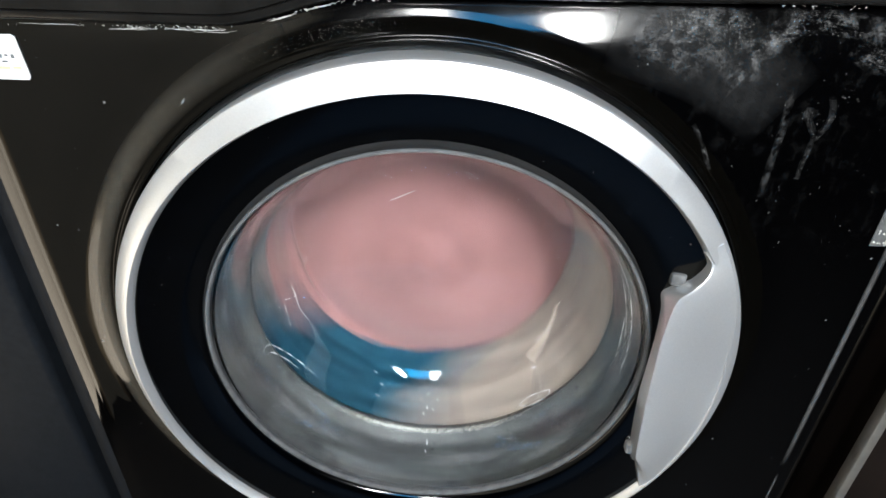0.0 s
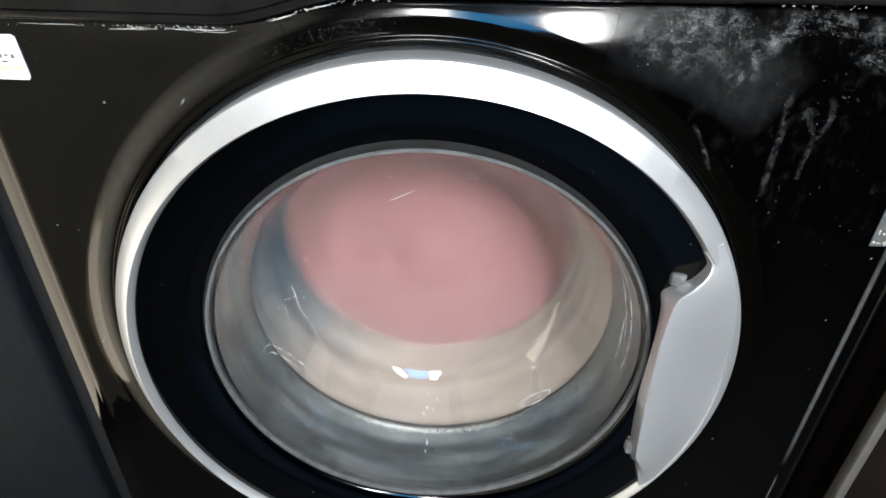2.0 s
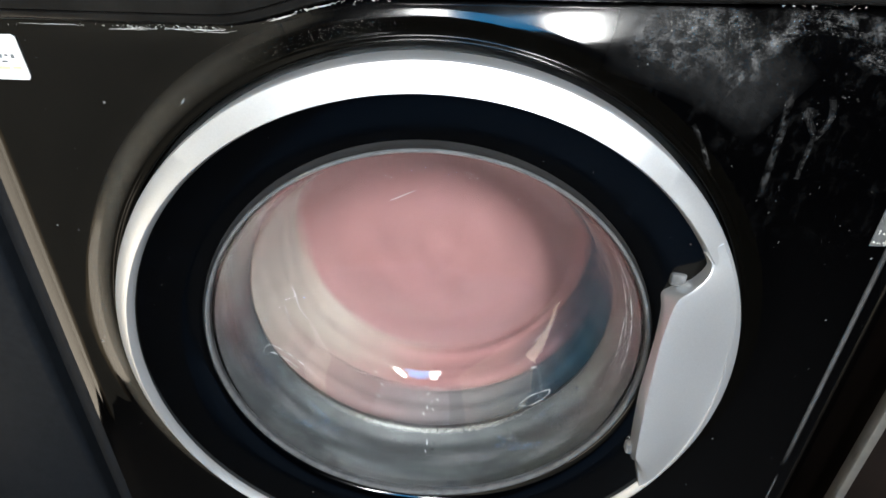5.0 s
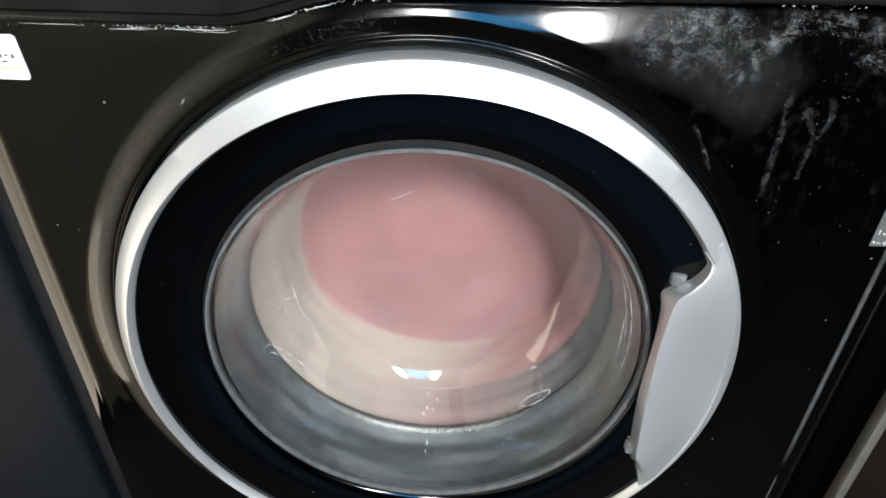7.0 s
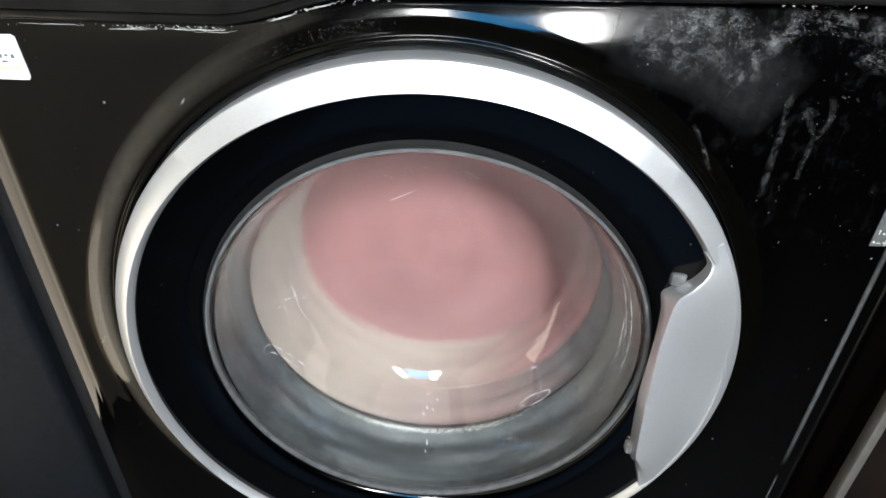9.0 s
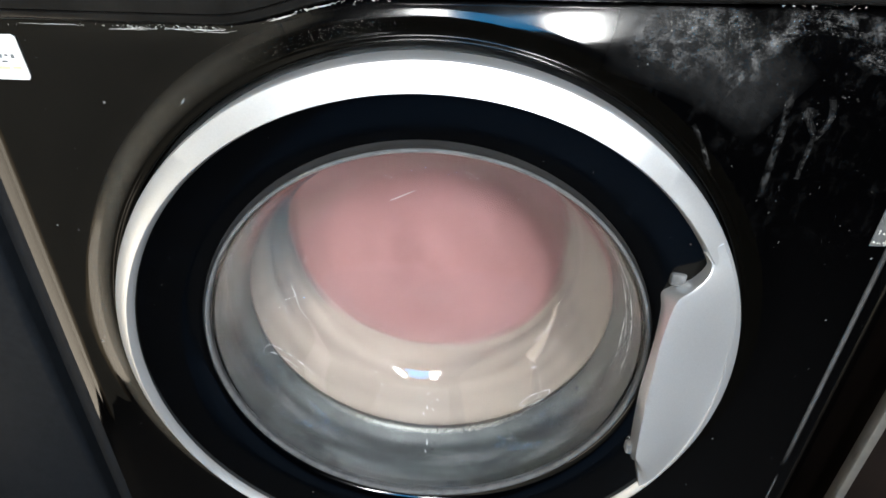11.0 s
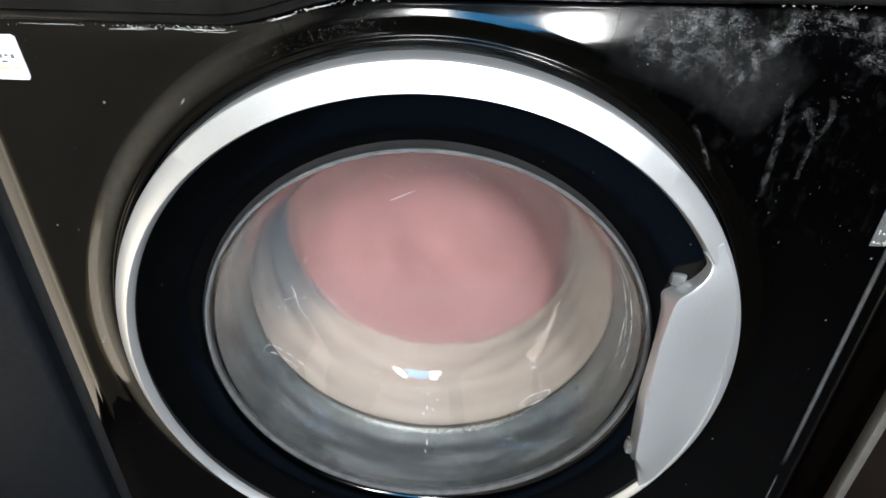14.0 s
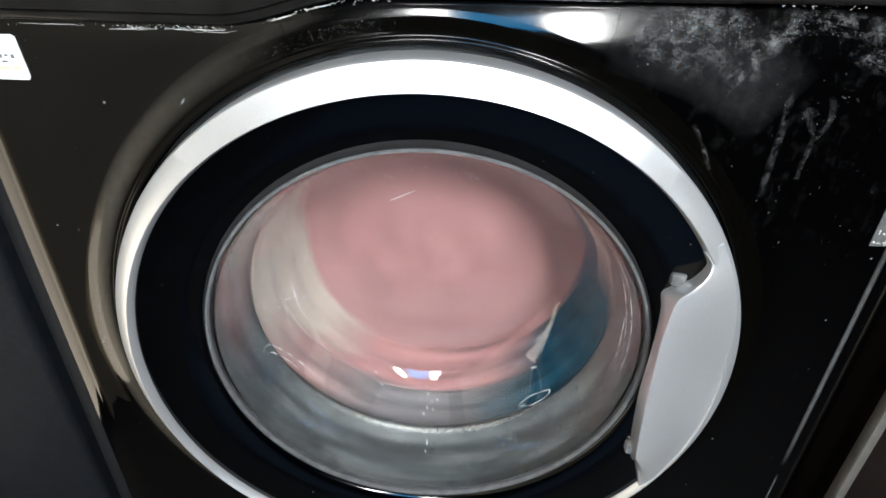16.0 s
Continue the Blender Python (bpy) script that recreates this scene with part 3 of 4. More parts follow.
# ---- what stands on both sides ----
def neighbours():
    c = thing("board_cabinet", "dark brown wooden cabinet with a metal edge strip", "cabinet")
    v, f = block((0.50, 0.55, 0.80), (0.3535 + 0.25, 0.279, 0.40), 0.003)
    part("carcass", mesh_of("carcass", v, f, WOOD), c)
    v, f = block((0.008, 0.010, 0.80), (0.3500, 0.003, 0.40), 0.0015)
    part("edge_strip", mesh_of("edge_strip", v, f, TRIM), c, "worn aluminium edge strip")
    n = thing("metal_cabinet", "dull dark slate metal cabinet close beside the washing machine", "cabinet")
    v, f = block((0.22, 0.55, 0.80), (-0.303 - 0.11, 0.287, 0.42), 0.006, 3)
    part("carcass", mesh_of("carcass", v, f, MURK), n)
    v, f = block((0.20, 0.50, 0.03), (-0.303 - 0.11, 0.285, 0.015), 0.003)
    part("plinth", mesh_of("plinth", v, f, DARK), n)


neighbours()


def label_sticker():
    """The cut-off white sticker in the panel's upper corner."""
    out = [(-0.262, 0.2172), (-0.2300, 0.2172), (-0.2278, 0.2160), (-0.2262, 0.1945), (-0.2274, 0.1924), (-0.262, 0.1924)]
    v = [(x, PLANE - 0.0012, Z0 + z) for x, z in out] + [(x, PLANE - 0.0004, Z0 + z) for x, z in out]
    k = len(out)
    f = [tuple(range(k)), tuple(reversed(range(k, 2 * k)))] + [(i, (i + 1) % k, k + (i + 1) % k, k + i) for i in range(k)]
    s = part("sticker", mesh_of("sticker", v, f, PAPER, False), MACHINE, "white paper sticker with small print")
    for x, z, w, h, mat in ((-0.2395, 0.2055, 0.002, 0.0022, INK), (-0.2360, 0.2060, 0.0018, 0.0012, INK), (-0.2325, 0.2055, 0.0018, 0.0022, INK), (-0.2378, 0.2025, 0.003, 0.001, INK),
                            (-0.2400, 0.1990, 0.008, 0.0016, GREEN), (-0.2320, 0.1992, 0.005, 0.0014, GREEN)):
        vv, ff = block((w, 0.0004, h), (x, PLANE - 0.0013, Z0 + z), 0)
        part("printed_bar", mesh_of("printed_bar", vv, ff, mat, False), s)


label_sticker()


def grains(name, spots, mat, parent, label, long=1.0):
    """Many small uneven crumbs in one mesh. spots: place and size of each."""
    verts, faces = [], []
    for p, size in spots:
        k = len(verts)
        q = [Vector((random.uniform(0.5, 1), 0, 0)), Vector((0, random.uniform(0.5, 1), 0)), Vector((0, 0, random.uniform(0.5, 1)))]
        turn = Euler((random.random() * 6, random.random() * 6, random.random() * 6)).to_matrix()
        for v in q:
            w = turn @ v
            w.x *= long
            verts += [tuple(Vector(p) + w * size), tuple(Vector(p) - w * size)]
        faces += [(k + a, k + b, k + c) for a in (0, 1) for b in (2, 3) for c in (4, 5)]
    return part(name, mesh_of(name, verts, faces, mat, False), parent, label, kind="stuff")


def lint():
    rnd = random.Random(5)
    white, dark = [], []
    for _ in range(3400):
        a = rnd.gauss(187, 17)
        r, y = 0.1500 + rnd.gauss(0, 0.0011), 0.0600 + rnd.gauss(0, 0.0014)
        p = (r * math.sin(radians(a)), y, Z0 + r * math.cos(radians(a)))
        white.append((p, rnd.uniform(0.00015, 0.00055)))
    for _ in range(300):
        a = rnd.gauss(186, 24)
        r, y = 0.1496 + rnd.gauss(0, 0.0020), 0.0610 + rnd.gauss(0, 0.0028)
        p = (r * math.sin(radians(a)), y, Z0 + r * math.cos(radians(a)))
        dark.append((p, rnd.uniform(0.0003, 0.0010)))
    grains("soap_residue", white, SCALE, MACHINE, "white soap residue on the gasket lip")
    grains("lint_specks", dark, GRIT, MACHINE, "dark lint specks on the gasket lip")


lint()


def ribbon(points, width, depth=0.0004):
    """A thin raised trail through points of (x, y, z), tapered at both ends, lying on the upright front."""
    v, f = [], []
    n = len(points)
    for i, p in enumerate(points):
        q0, q1 = Vector(points[max(0, i - 1)]), Vector(points[min(n - 1, i + 1)])
        side = (q1 - q0).cross(Vector((0, -1, 0))).normalized() * width * (0.25 + 0.75 * math.sin(math.pi * (i + 0.3) / (n - 0.4)))
        p = Vector(p)
        v += [tuple(p - side), tuple(p + Vector((0, -depth, 0))), tuple(p + side)]
    for i in range(n - 1):
        f += [(3 * i, 3 * i + 1, 3 * i + 4, 3 * i + 3), (3 * i + 1, 3 * i + 2, 3 * i + 5, 3 * i + 4)]
    return v, f


def film_and_glow_strokes():
    """Hazy films of wiped limescale, and painted light: the right edge's highlight and the flare's glow. Each is a thin
    skin that follows the enamel.
    """
    for pts, wide in (([(0.2925, 0.1300), (0.2928, 0.0400), (0.2930, -0.0300), (0.2930, -0.1050)], 0.0022), ([(0.2930, -0.1150), (0.2930, -0.1500), (0.2932, -0.1900)], 0.0010), ([(0.100, 0.2350), (0.122, 0.2325), (0.146, 0.2265), (0.162, 0.2170)], 0.0085), ([(0.118, 0.2385), (0.146, 0.2365), (0.168, 0.2310), (0.166, 0.2170)], 0.0075),
                      ([(0.104, 0.2260), (0.128, 0.2210), (0.150, 0.2090)], 0.0100), ([(0.210, 0.2365), (0.192, 0.2300), (0.181, 0.2200), (0.171, 0.2090), (0.160, 0.1960)], 0.0050),
                      ([(0.190, 0.2350), (0.178, 0.2240), (0.164, 0.2110)], 0.0055), ([(0.154, 0.2130), (0.168, 0.2090), (0.182, 0.2080)], 0.0045),
                      ([(0.2112, 0.1889), (0.2157, 0.1829), (0.2211, 0.1748)], 0.0022), ([(0.2233, 0.1982), (0.2270, 0.1865), (0.2243, 0.1766), (0.2220, 0.1721)], 0.0022),
                      ([(0.2211, 0.1748), (0.2208, 0.1645), (0.2199, 0.1556), (0.2207, 0.1473)], 0.0018), ([(0.2112, 0.1889), (0.2157, 0.1884), (0.2191, 0.1859)], 0.0024),
                      ([(0.2005, 0.2031), (0.2022, 0.1791), (0.2018, 0.1567), (0.2019, 0.1346)], 0.0026), ([(0.186, 0.2385), (0.215, 0.2345), (0.250, 0.2300)], 0.0065),
                      ([(0.1510, 0.1800), (0.1590, 0.1680), (0.1680, 0.1500)], 0.0016), ([(0.100, 0.2330), (0.135, 0.2230), (0.170, 0.2080), (0.200, 0.1880)], 0.0260), ([(0.226, 0.2250), (0.240, 0.2180), (0.258, 0.2140)], 0.0080)):
        line = spline(pts, 7)
        v, f, uv = [], [], []
        for i, (x, z) in enumerate(line):
            (x0, z0), (x1, z1) = line[max(0, i - 1)], line[min(len(line) - 1, i + 1)]
            k = math.hypot(x1 - x0, z1 - z0)
            for j in range(9):
                w = (j - 4) / 4
                px, pz = x - (z1 - z0) / k * wide * w, z + (x1 - x0) / k * wide * w
                pz = min(pz, seam_height(px) - 0.0012)
                r = math.hypot(px, pz)
                turn_in = max(0.0, min(0.0155, px - HALF + EDGE_R))
                v.append((px, front_y(px, pz) - 0.00030 + EDGE_R - math.sqrt(EDGE_R ** 2 - turn_in ** 2) - (0.0006 if turn_in else 0.0) - 0.0010 * max(0.0, min(1.0, (0.250 - r) / 0.006)) * (1 - upper(px, pz)), Z0 + pz))
                uv.append((i / (len(line) - 1), j / 8))
        for i in range(len(line) - 1):
            f += [(i * 9 + j, i * 9 + j + 1, (i + 1) * 9 + j + 1, (i + 1) * 9 + j) for j in range(8)]
        me = bpy.data.meshes.new("thin_film")
        me.from_pydata(v, [], f)
        layer = me.uv_layers.new(name="along")
        for loop in me.loops:
            layer.data[loop.index].uv = uv[loop.vertex_index]
        # past x = 0.28 a painted highlight; the widest stroke a painted glow
        me.materials.append(EDGE_SHINE if pts[0][0] > 0.28 else FLARE_GLOW if wide > 0.012 else FAINT if pts[0][0] > 0.2 and wide < 0.003 else FILM)
        me.shade_smooth()
        ob = part("thin_film", me, MACHINE, "wiped limescale film, with painted edge highlight and flare glow")
        ob.visible_shadow = False


def collar_dust_sheen():
    """A thin skin of tan dust on the collar's shoulder that also paints its left-hand sheen."""
    v, f, uv = [], [], []
    n = 120
    for i in range(n + 1):
        a = radians(-155 + 136 * i / n)
        for j in range(9):
            r = 0.2246 + 0.0170 * j / 8
            y = float(np.interp(r, (0.2240, 0.2252, 0.2270, 0.2300, 0.2330, 0.2360, 0.2390, 0.2420), (-0.0010, -0.0007, -0.0006, -0.0003, 0.0001, 0.0006, 0.0011, 0.0015))) - 0.0003
            v.append((r * math.sin(a), y, Z0 + r * math.cos(a)))
            uv.append((i / n, j / 8))
    for i in range(n):
        f += [(i * 9 + j, i * 9 + j + 1, (i + 1) * 9 + j + 1, (i + 1) * 9 + j) for j in range(8)]
    me = bpy.data.meshes.new("dust_sheen")
    me.from_pydata(v, [], f)
    layer = me.uv_layers.new(name="along")
    for loop in me.loops:
        layer.data[loop.index].uv = uv[loop.vertex_index]
    me.materials.append(DUST_SHEEN)
    me.shade_smooth()
    part("dust_sheen", me, MACHINE, "tan dust film on the collar with a painted sheen").visible_shadow = False


def film_material(name, floor_, gain, weight, colour=(0.34, 0.35, 0.36)):
    m, t, b = material(name, colour, 0.7, 0.0, 0.2)
    tc = t.nodes.new("ShaderNodeTexCoord")
    sep = t.nodes.new("ShaderNodeSeparateXYZ")
    t.links.new(tc.outputs["UV"], sep.inputs[0])
    u, w = sep.outputs[0], sep.outputs[1]
    across = maths(t, "MULTIPLY", maths(t, "MULTIPLY", w, maths(t, "SUBTRACT", 1.0, w)), 4.0)
    along = maths(t, "MULTIPLY", maths(t, "MULTIPLY", u, maths(t, "SUBTRACT", 1.0, u)), 5.0, True)
    streak = noise_of(t, 6.0, 6.0, (0.9, 7.0, 1.0), "UV", 0.7)
    blot = noise_of(t, 130.0, 9.0, rough=0.72)
    fine = noise_of(t, 700.0, 3.0, rough=0.6)
    mass = maths(t, "ADD", maths(t, "MULTIPLY", streak, 0.6), maths(t, "ADD", maths(t, "MULTIPLY", blot, 0.75), maths(t, "MULTIPLY", fine, 0.25)))
    body = maths(t, "MULTIPLY", maths(t, "SUBTRACT", mass, floor_), gain, True)
    t.links.new(maths(t, "MULTIPLY", maths(t, "MULTIPLY", body, maths(t, "MULTIPLY", across, along)), weight), b.inputs["Alpha"])
    return m


FILM = film_material("limescale_haze", 0.80, 3.2, 0.52)
# dust, with the collar's warm sheen put into its colour
DUST_SHEEN = film_material("tan_dust_sheen", 0.14, 1.0, 0.19, (0.30, 0.27, 0.22))
SUDS = film_material("dried_suds", 0.62, 2.0, 0.30, (0.55, 0.58, 0.60))
# pale glow beside the window's reflection, put into colour
FLARE_GLOW = film_material("flare_glow", 0.45, 1.5, 0.065)
FAINT = film_material("faint_dried_run", 0.78, 3.0, 0.26)
# highlight down the right edge, put into colour
EDGE_SHINE = film_material("edge_highlight", 0.45, 1.6, 0.38)


def scuffs():
    """Wiped limescale in the upper corner: strokes and forked runs made of countless small thin flecks."""
    rnd = random.Random(31)
    verts, faces = [], []

    def fleck(x, z, ang, size):
        y = front_y(x, z) - 0.00014
        c, d = math.cos(ang) * size, math.sin(ang) * size
        k = len(verts)
        thin = rnd.uniform(0.25, 0.8)
        tilt = (front_y(x, z + 0.0005) - front_y(x, z - 0.0005)) / 0.001
        for u, w in ((-1, -0.6), (0.2, -1), (1, 0.1), (0.3, 0.9), (-0.8, 0.5)):
            px, pz = c * u - d * w * thin, d * u + c * w * thin
            verts.append((x + px, y + pz * tilt, Z0 + z + pz))
        faces.append((k, k + 1, k + 2, k + 3, k + 4))

    strokes = (([(0.108, 0.2365), (0.126, 0.2330), (0.146, 0.2275), (0.160, 0.2200)], 0.0050, 1500, 0.00042),
               ([(0.128, 0.2385), (0.150, 0.2360), (0.166, 0.2300), (0.163, 0.2210)], 0.0045, 1700, 0.00045),
               ([(0.118, 0.2300), (0.130, 0.2240), (0.140, 0.2160)], 0.0060, 450, 0.00030),
               ([(0.204, 0.2350), (0.191, 0.2290), (0.181, 0.2200), (0.172, 0.2100), (0.162, 0.2000)], 0.0032, 1500, 0.00042),
               ([(0.186, 0.2330), (0.178, 0.2240), (0.166, 0.2130)], 0.0040, 500, 0.00035),
               ([(0.158, 0.2130), (0.166, 0.2090), (0.176, 0.2070)], 0.0035, 350, 0.00035),
               ([(0.2112, 0.1889), (0.2157, 0.1829), (0.2211, 0.1748)], 0.0010, 330, 0.00040),
               ([(0.2233, 0.1982), (0.2270, 0.1865), (0.2243, 0.1766), (0.2220, 0.1721)], 0.0013, 420, 0.00040),
               ([(0.2211, 0.1748), (0.2208, 0.1645), (0.2199, 0.1556), (0.2207, 0.1473)], 0.0009, 420, 0.00036),
               ([(0.2112, 0.1889), (0.2157, 0.1884), (0.2191, 0.1859)], 0.0010, 150, 0.00036),
               ([(0.2330, 0.2050), (0.2290, 0.1980), (0.2300, 0.1930)], 0.0028, 220, 0.00034),
               ([(0.2005, 0.2031), (0.2022, 0.1791), (0.2018, 0.1567), (0.2019, 0.1346)], 0.0018, 420, 0.00028),
               ([(0.1900, 0.2380), (0.2150, 0.2340), (0.2450, 0.2300)], 0.0040, 420, 0.00030),
               ([(0.1510, 0.1800), (0.1590, 0.1680), (0.1680, 0.1500)], 0.0014, 150, 0.00024),
               ([(0.1060, 0.2280), (0.1250, 0.2150), (0.1500, 0.1900)], 0.0090, 420, 0.00022))
    for pts, wide, count, size in strokes:
        line = spline(pts, 16)
        for _ in range(count // 9):
            i = rnd.randrange(len(line) - 1)
            (x0, z0), (x1, z1) = line[i], line[i + 1]
            t = rnd.random()
            ang = math.atan2(z1 - z0, x1 - x0)
            off = rnd.gauss(0, wide)
            # broken into streaks along the stroke
            if noise.noise((off * 900, i * 0.35, wide * 1000)) < -0.08:
                continue
            x, z = x0 + (x1 - x0) * t - math.sin(ang) * off, z0 + (z1 - z0) * t + math.cos(ang) * off
            if math.hypot(x, z) > 0.247 and z < seam_height(x) - 0.0015:
                fleck(x, z, ang + rnd.gauss(0, 0.5), size * rnd.uniform(0.25, 0.9))
    for _ in range(330):
        x, z = rnd.uniform(0.10, 0.272), rnd.uniform(-0.05, 0.236)
        if math.hypot(x, z) > 0.25 and rnd.random() < 0.25 + 3 * z:
            fleck(x, z, rnd.random() * 6.3, rnd.uniform(0.00015, 0.0006))
    for _ in range(60):
        x, z = rnd.uniform(-0.26, -0.08), rnd.uniform(-0.1, 0.22)
        if math.hypot(x, z) > 0.25:
            fleck(x, z, rnd.random() * 6.3, rnd.uniform(0.00012, 0.0004))
    part("limescale_speckle", mesh_of("limescale_speckle", verts, faces, RUN, False), MACHINE, "wiped limescale scuffs and dried runs", kind="stuff")


def dust():
    """Soap dust along the seam, crumbs on the collar and on the door's surround."""
    rnd = random.Random(11)
    seam, crumbs, flakes = [], [], []
    for _ in range(120):
        x = rnd.choice((rnd.gauss(-0.155, 0.012), rnd.gauss(-0.125, 0.014), rnd.uniform(-0.27, -0.07), rnd.gauss(-0.125, 0.014)))
        z = seam_height(x) + rnd.uniform(-0.0010, 0.0012)
        seam.append(((x, -0.0002 + rnd.uniform(-0.0006, 0.001), Z0 + z), rnd.uniform(0.0001, 0.0005) * (0.7 if -0.18 < x < -0.11 else 0.35)))
    for _ in range(34):
        x = rnd.uniform(-0.085, -0.02)
        seam.append(((x, -0.0004, Z0 + seam_height(x) + rnd.uniform(-0.0005, 0.0008)), rnd.uniform(0.0001, 0.0004)))
    for _ in range(16):
        x = rnd.gauss(0.20, 0.016)
        seam.append(((x, 0.0, Z0 + seam_height(x) + rnd.uniform(-0.0006, 0.001)), rnd.uniform(0.0001, 0.00035)))
    for _ in range(300):
        a, r = rnd.gauss(-14, 6), rnd.uniform(0.2262, 0.2325)
        y = float(np.interp(r, (0.2252, 0.2270, 0.2300, 0.2330), (-0.0007, -0.0006, -0.0003, 0.0001)))
        crumbs.append(((r * math.sin(radians(a)), y - 0.0001, Z0 + r * math.cos(radians(a))), rnd.uniform(0.00006, 0.00026)))
    for _ in range(22):
        a, r = rnd.uniform(0, 360), rnd.uniform(0.166, 0.196)
        y = float(np.interp(r, (0.1645, 0.172, 0.186, 0.200), (-0.0054, -0.0076, -0.0112, -0.0138)))
        flakes.append(((r * math.sin(radians(a)), y - 0.0002, Z0 + r * math.cos(radians(a))), rnd.uniform(0.0002, 0.0007)))
    for _ in range(40):
        t = rnd.random()
        flakes.append(((-0.0668 + rnd.gauss(0, 0.0008), -0.0046, Z0 + 0.1505 + 0.0062 * t), rnd.uniform(0.0002, 0.0007)))
    for _ in range(70):
        a = rnd.gauss(-28.0, 1.3)
        flakes.append(((0.1597 * math.sin(radians(a)), -0.0026, Z0 + 0.1597 * math.cos(radians(a))), rnd.uniform(0.0002, 0.0006)))
    for x0, x1, w, dz in ((-0.1720, -0.1500, 0.0004, -0.0013), (-0.1620, -0.1450, 0.0003, -0.0006), (-0.1420, -0.1080, 0.0004, -0.0006), (-0.1260, -0.1020, 0.00025, -0.0016), (-0.0840, -0.0690, 0.0005, -0.0002), (-0.0640, -0.0500, 0.0004, 0.0000), (-0.2200, -0.1850, 0.00025, 0.0002)):
        pts = []
        for k in range(25):
            x = x0 + (x1 - x0) * k / 24
            pts.append((x, -0.0012, Z0 + seam_height(x) + dz + 0.0005 * noise.noise((x * 900, dz * 999, 0))))
        v, f = ribbon(pts, 0.6 * w, 0.0003)
        v = [(a, b, c + 0.6 * w * noise.noise((a * 1500, c * 1500, 3))) for a, b, c in v]
        part("soap_smear", mesh_of("soap_smear", v, f, SCALE, False), MACHINE, "dried white soap smear at the seam")
    grains("seam_residue", seam, SCALE, MACHINE, "dried white soap residue along the seam", 3.4)
    grains("collar_dust", crumbs, DUST, MACHINE, "grey dust crumbs on the collar")
    grains("door_flakes", flakes, DUST, MACHINE, "pale flakes on the black surround")
    collar_dust_sheen()
    film_and_glow_strokes()
    scuffs()
    fleck = [(-0.1415, -0.0008, Z0 + 0.1817), (-0.1402, -0.0009, Z0 + 0.1834), (-0.1388, -0.0008, Z0 + 0.1851)]
    part("paint_chip", mesh_of("paint_chip", *ribbon(fleck, 0.0003), SCALE), MACHINE)
    # torn rest of a sticker at the edge
    v, f = block((0.014, 0.0006, 0.034), (0.287, PLANE - 0.0002, Z0 + 0.121), 0.0002)
    rest = part("torn_sticker", mesh_of("torn_sticker", v, f, RUN, False), MACHINE, "torn rest of a pale sticker")
    bits = [((rnd.uniform(0.2805, 0.2935), PLANE - 0.0008, Z0 + rnd.uniform(0.105, 0.137)), rnd.uniform(0.0004, 0.0016)) for _ in range(34)]
    grains("paper_shreds", bits, SCALE, MACHINE, "torn paper shreds")


def glass_smears():
    """Dried suds on the inner wall of the bowl, each a thin skin that follows the glass."""
    for a0, a1, y0, y1 in ((271, 284, 0.009, 0.019), (286, 312, 0.007, 0.014), (44, 84, 0.008, 0.024), (78, 112, 0.010, 0.030), (122, 150, 0.010, 0.017), (188, 218, 0.010, 0.018), (205, 246, 0.022, 0.034), (150, 182, 0.020, 0.032)):
        v, f, uv = [], [], []
        n, m = 24, 8
        for i in range(n + 1):
            a = radians(a0 + (a1 - a0) * i / n)
            for j in range(m + 1):
                y = y0 + (y1 - y0) * j / m
                r = float(np.interp(y, (0.006, 0.016, 0.029, 0.0385), (0.1548, 0.1520, 0.1490, 0.1467))) - 0.0005
                v.append((r * math.sin(a), y, Z0 + r * math.cos(a)))
                uv.append((i / n, j / m))
        for i in range(n):
            f += [(i * (m + 1) + j, i * (m + 1) + j + 1, (i + 1) * (m + 1) + j + 1, (i + 1) * (m + 1) + j) for j in range(m)]
        me = bpy.data.meshes.new("suds_smear")
        me.from_pydata(v, [], f)
        layer = me.uv_layers.new(name="along")
        for loop in me.loops:
            layer.data[loop.index].uv = uv[loop.vertex_index]
        me.materials.append(SUDS)
        me.shade_smooth()
        part("suds_smear", me, MACHINE, "dried pale suds smear on the glass").visible_shadow = False


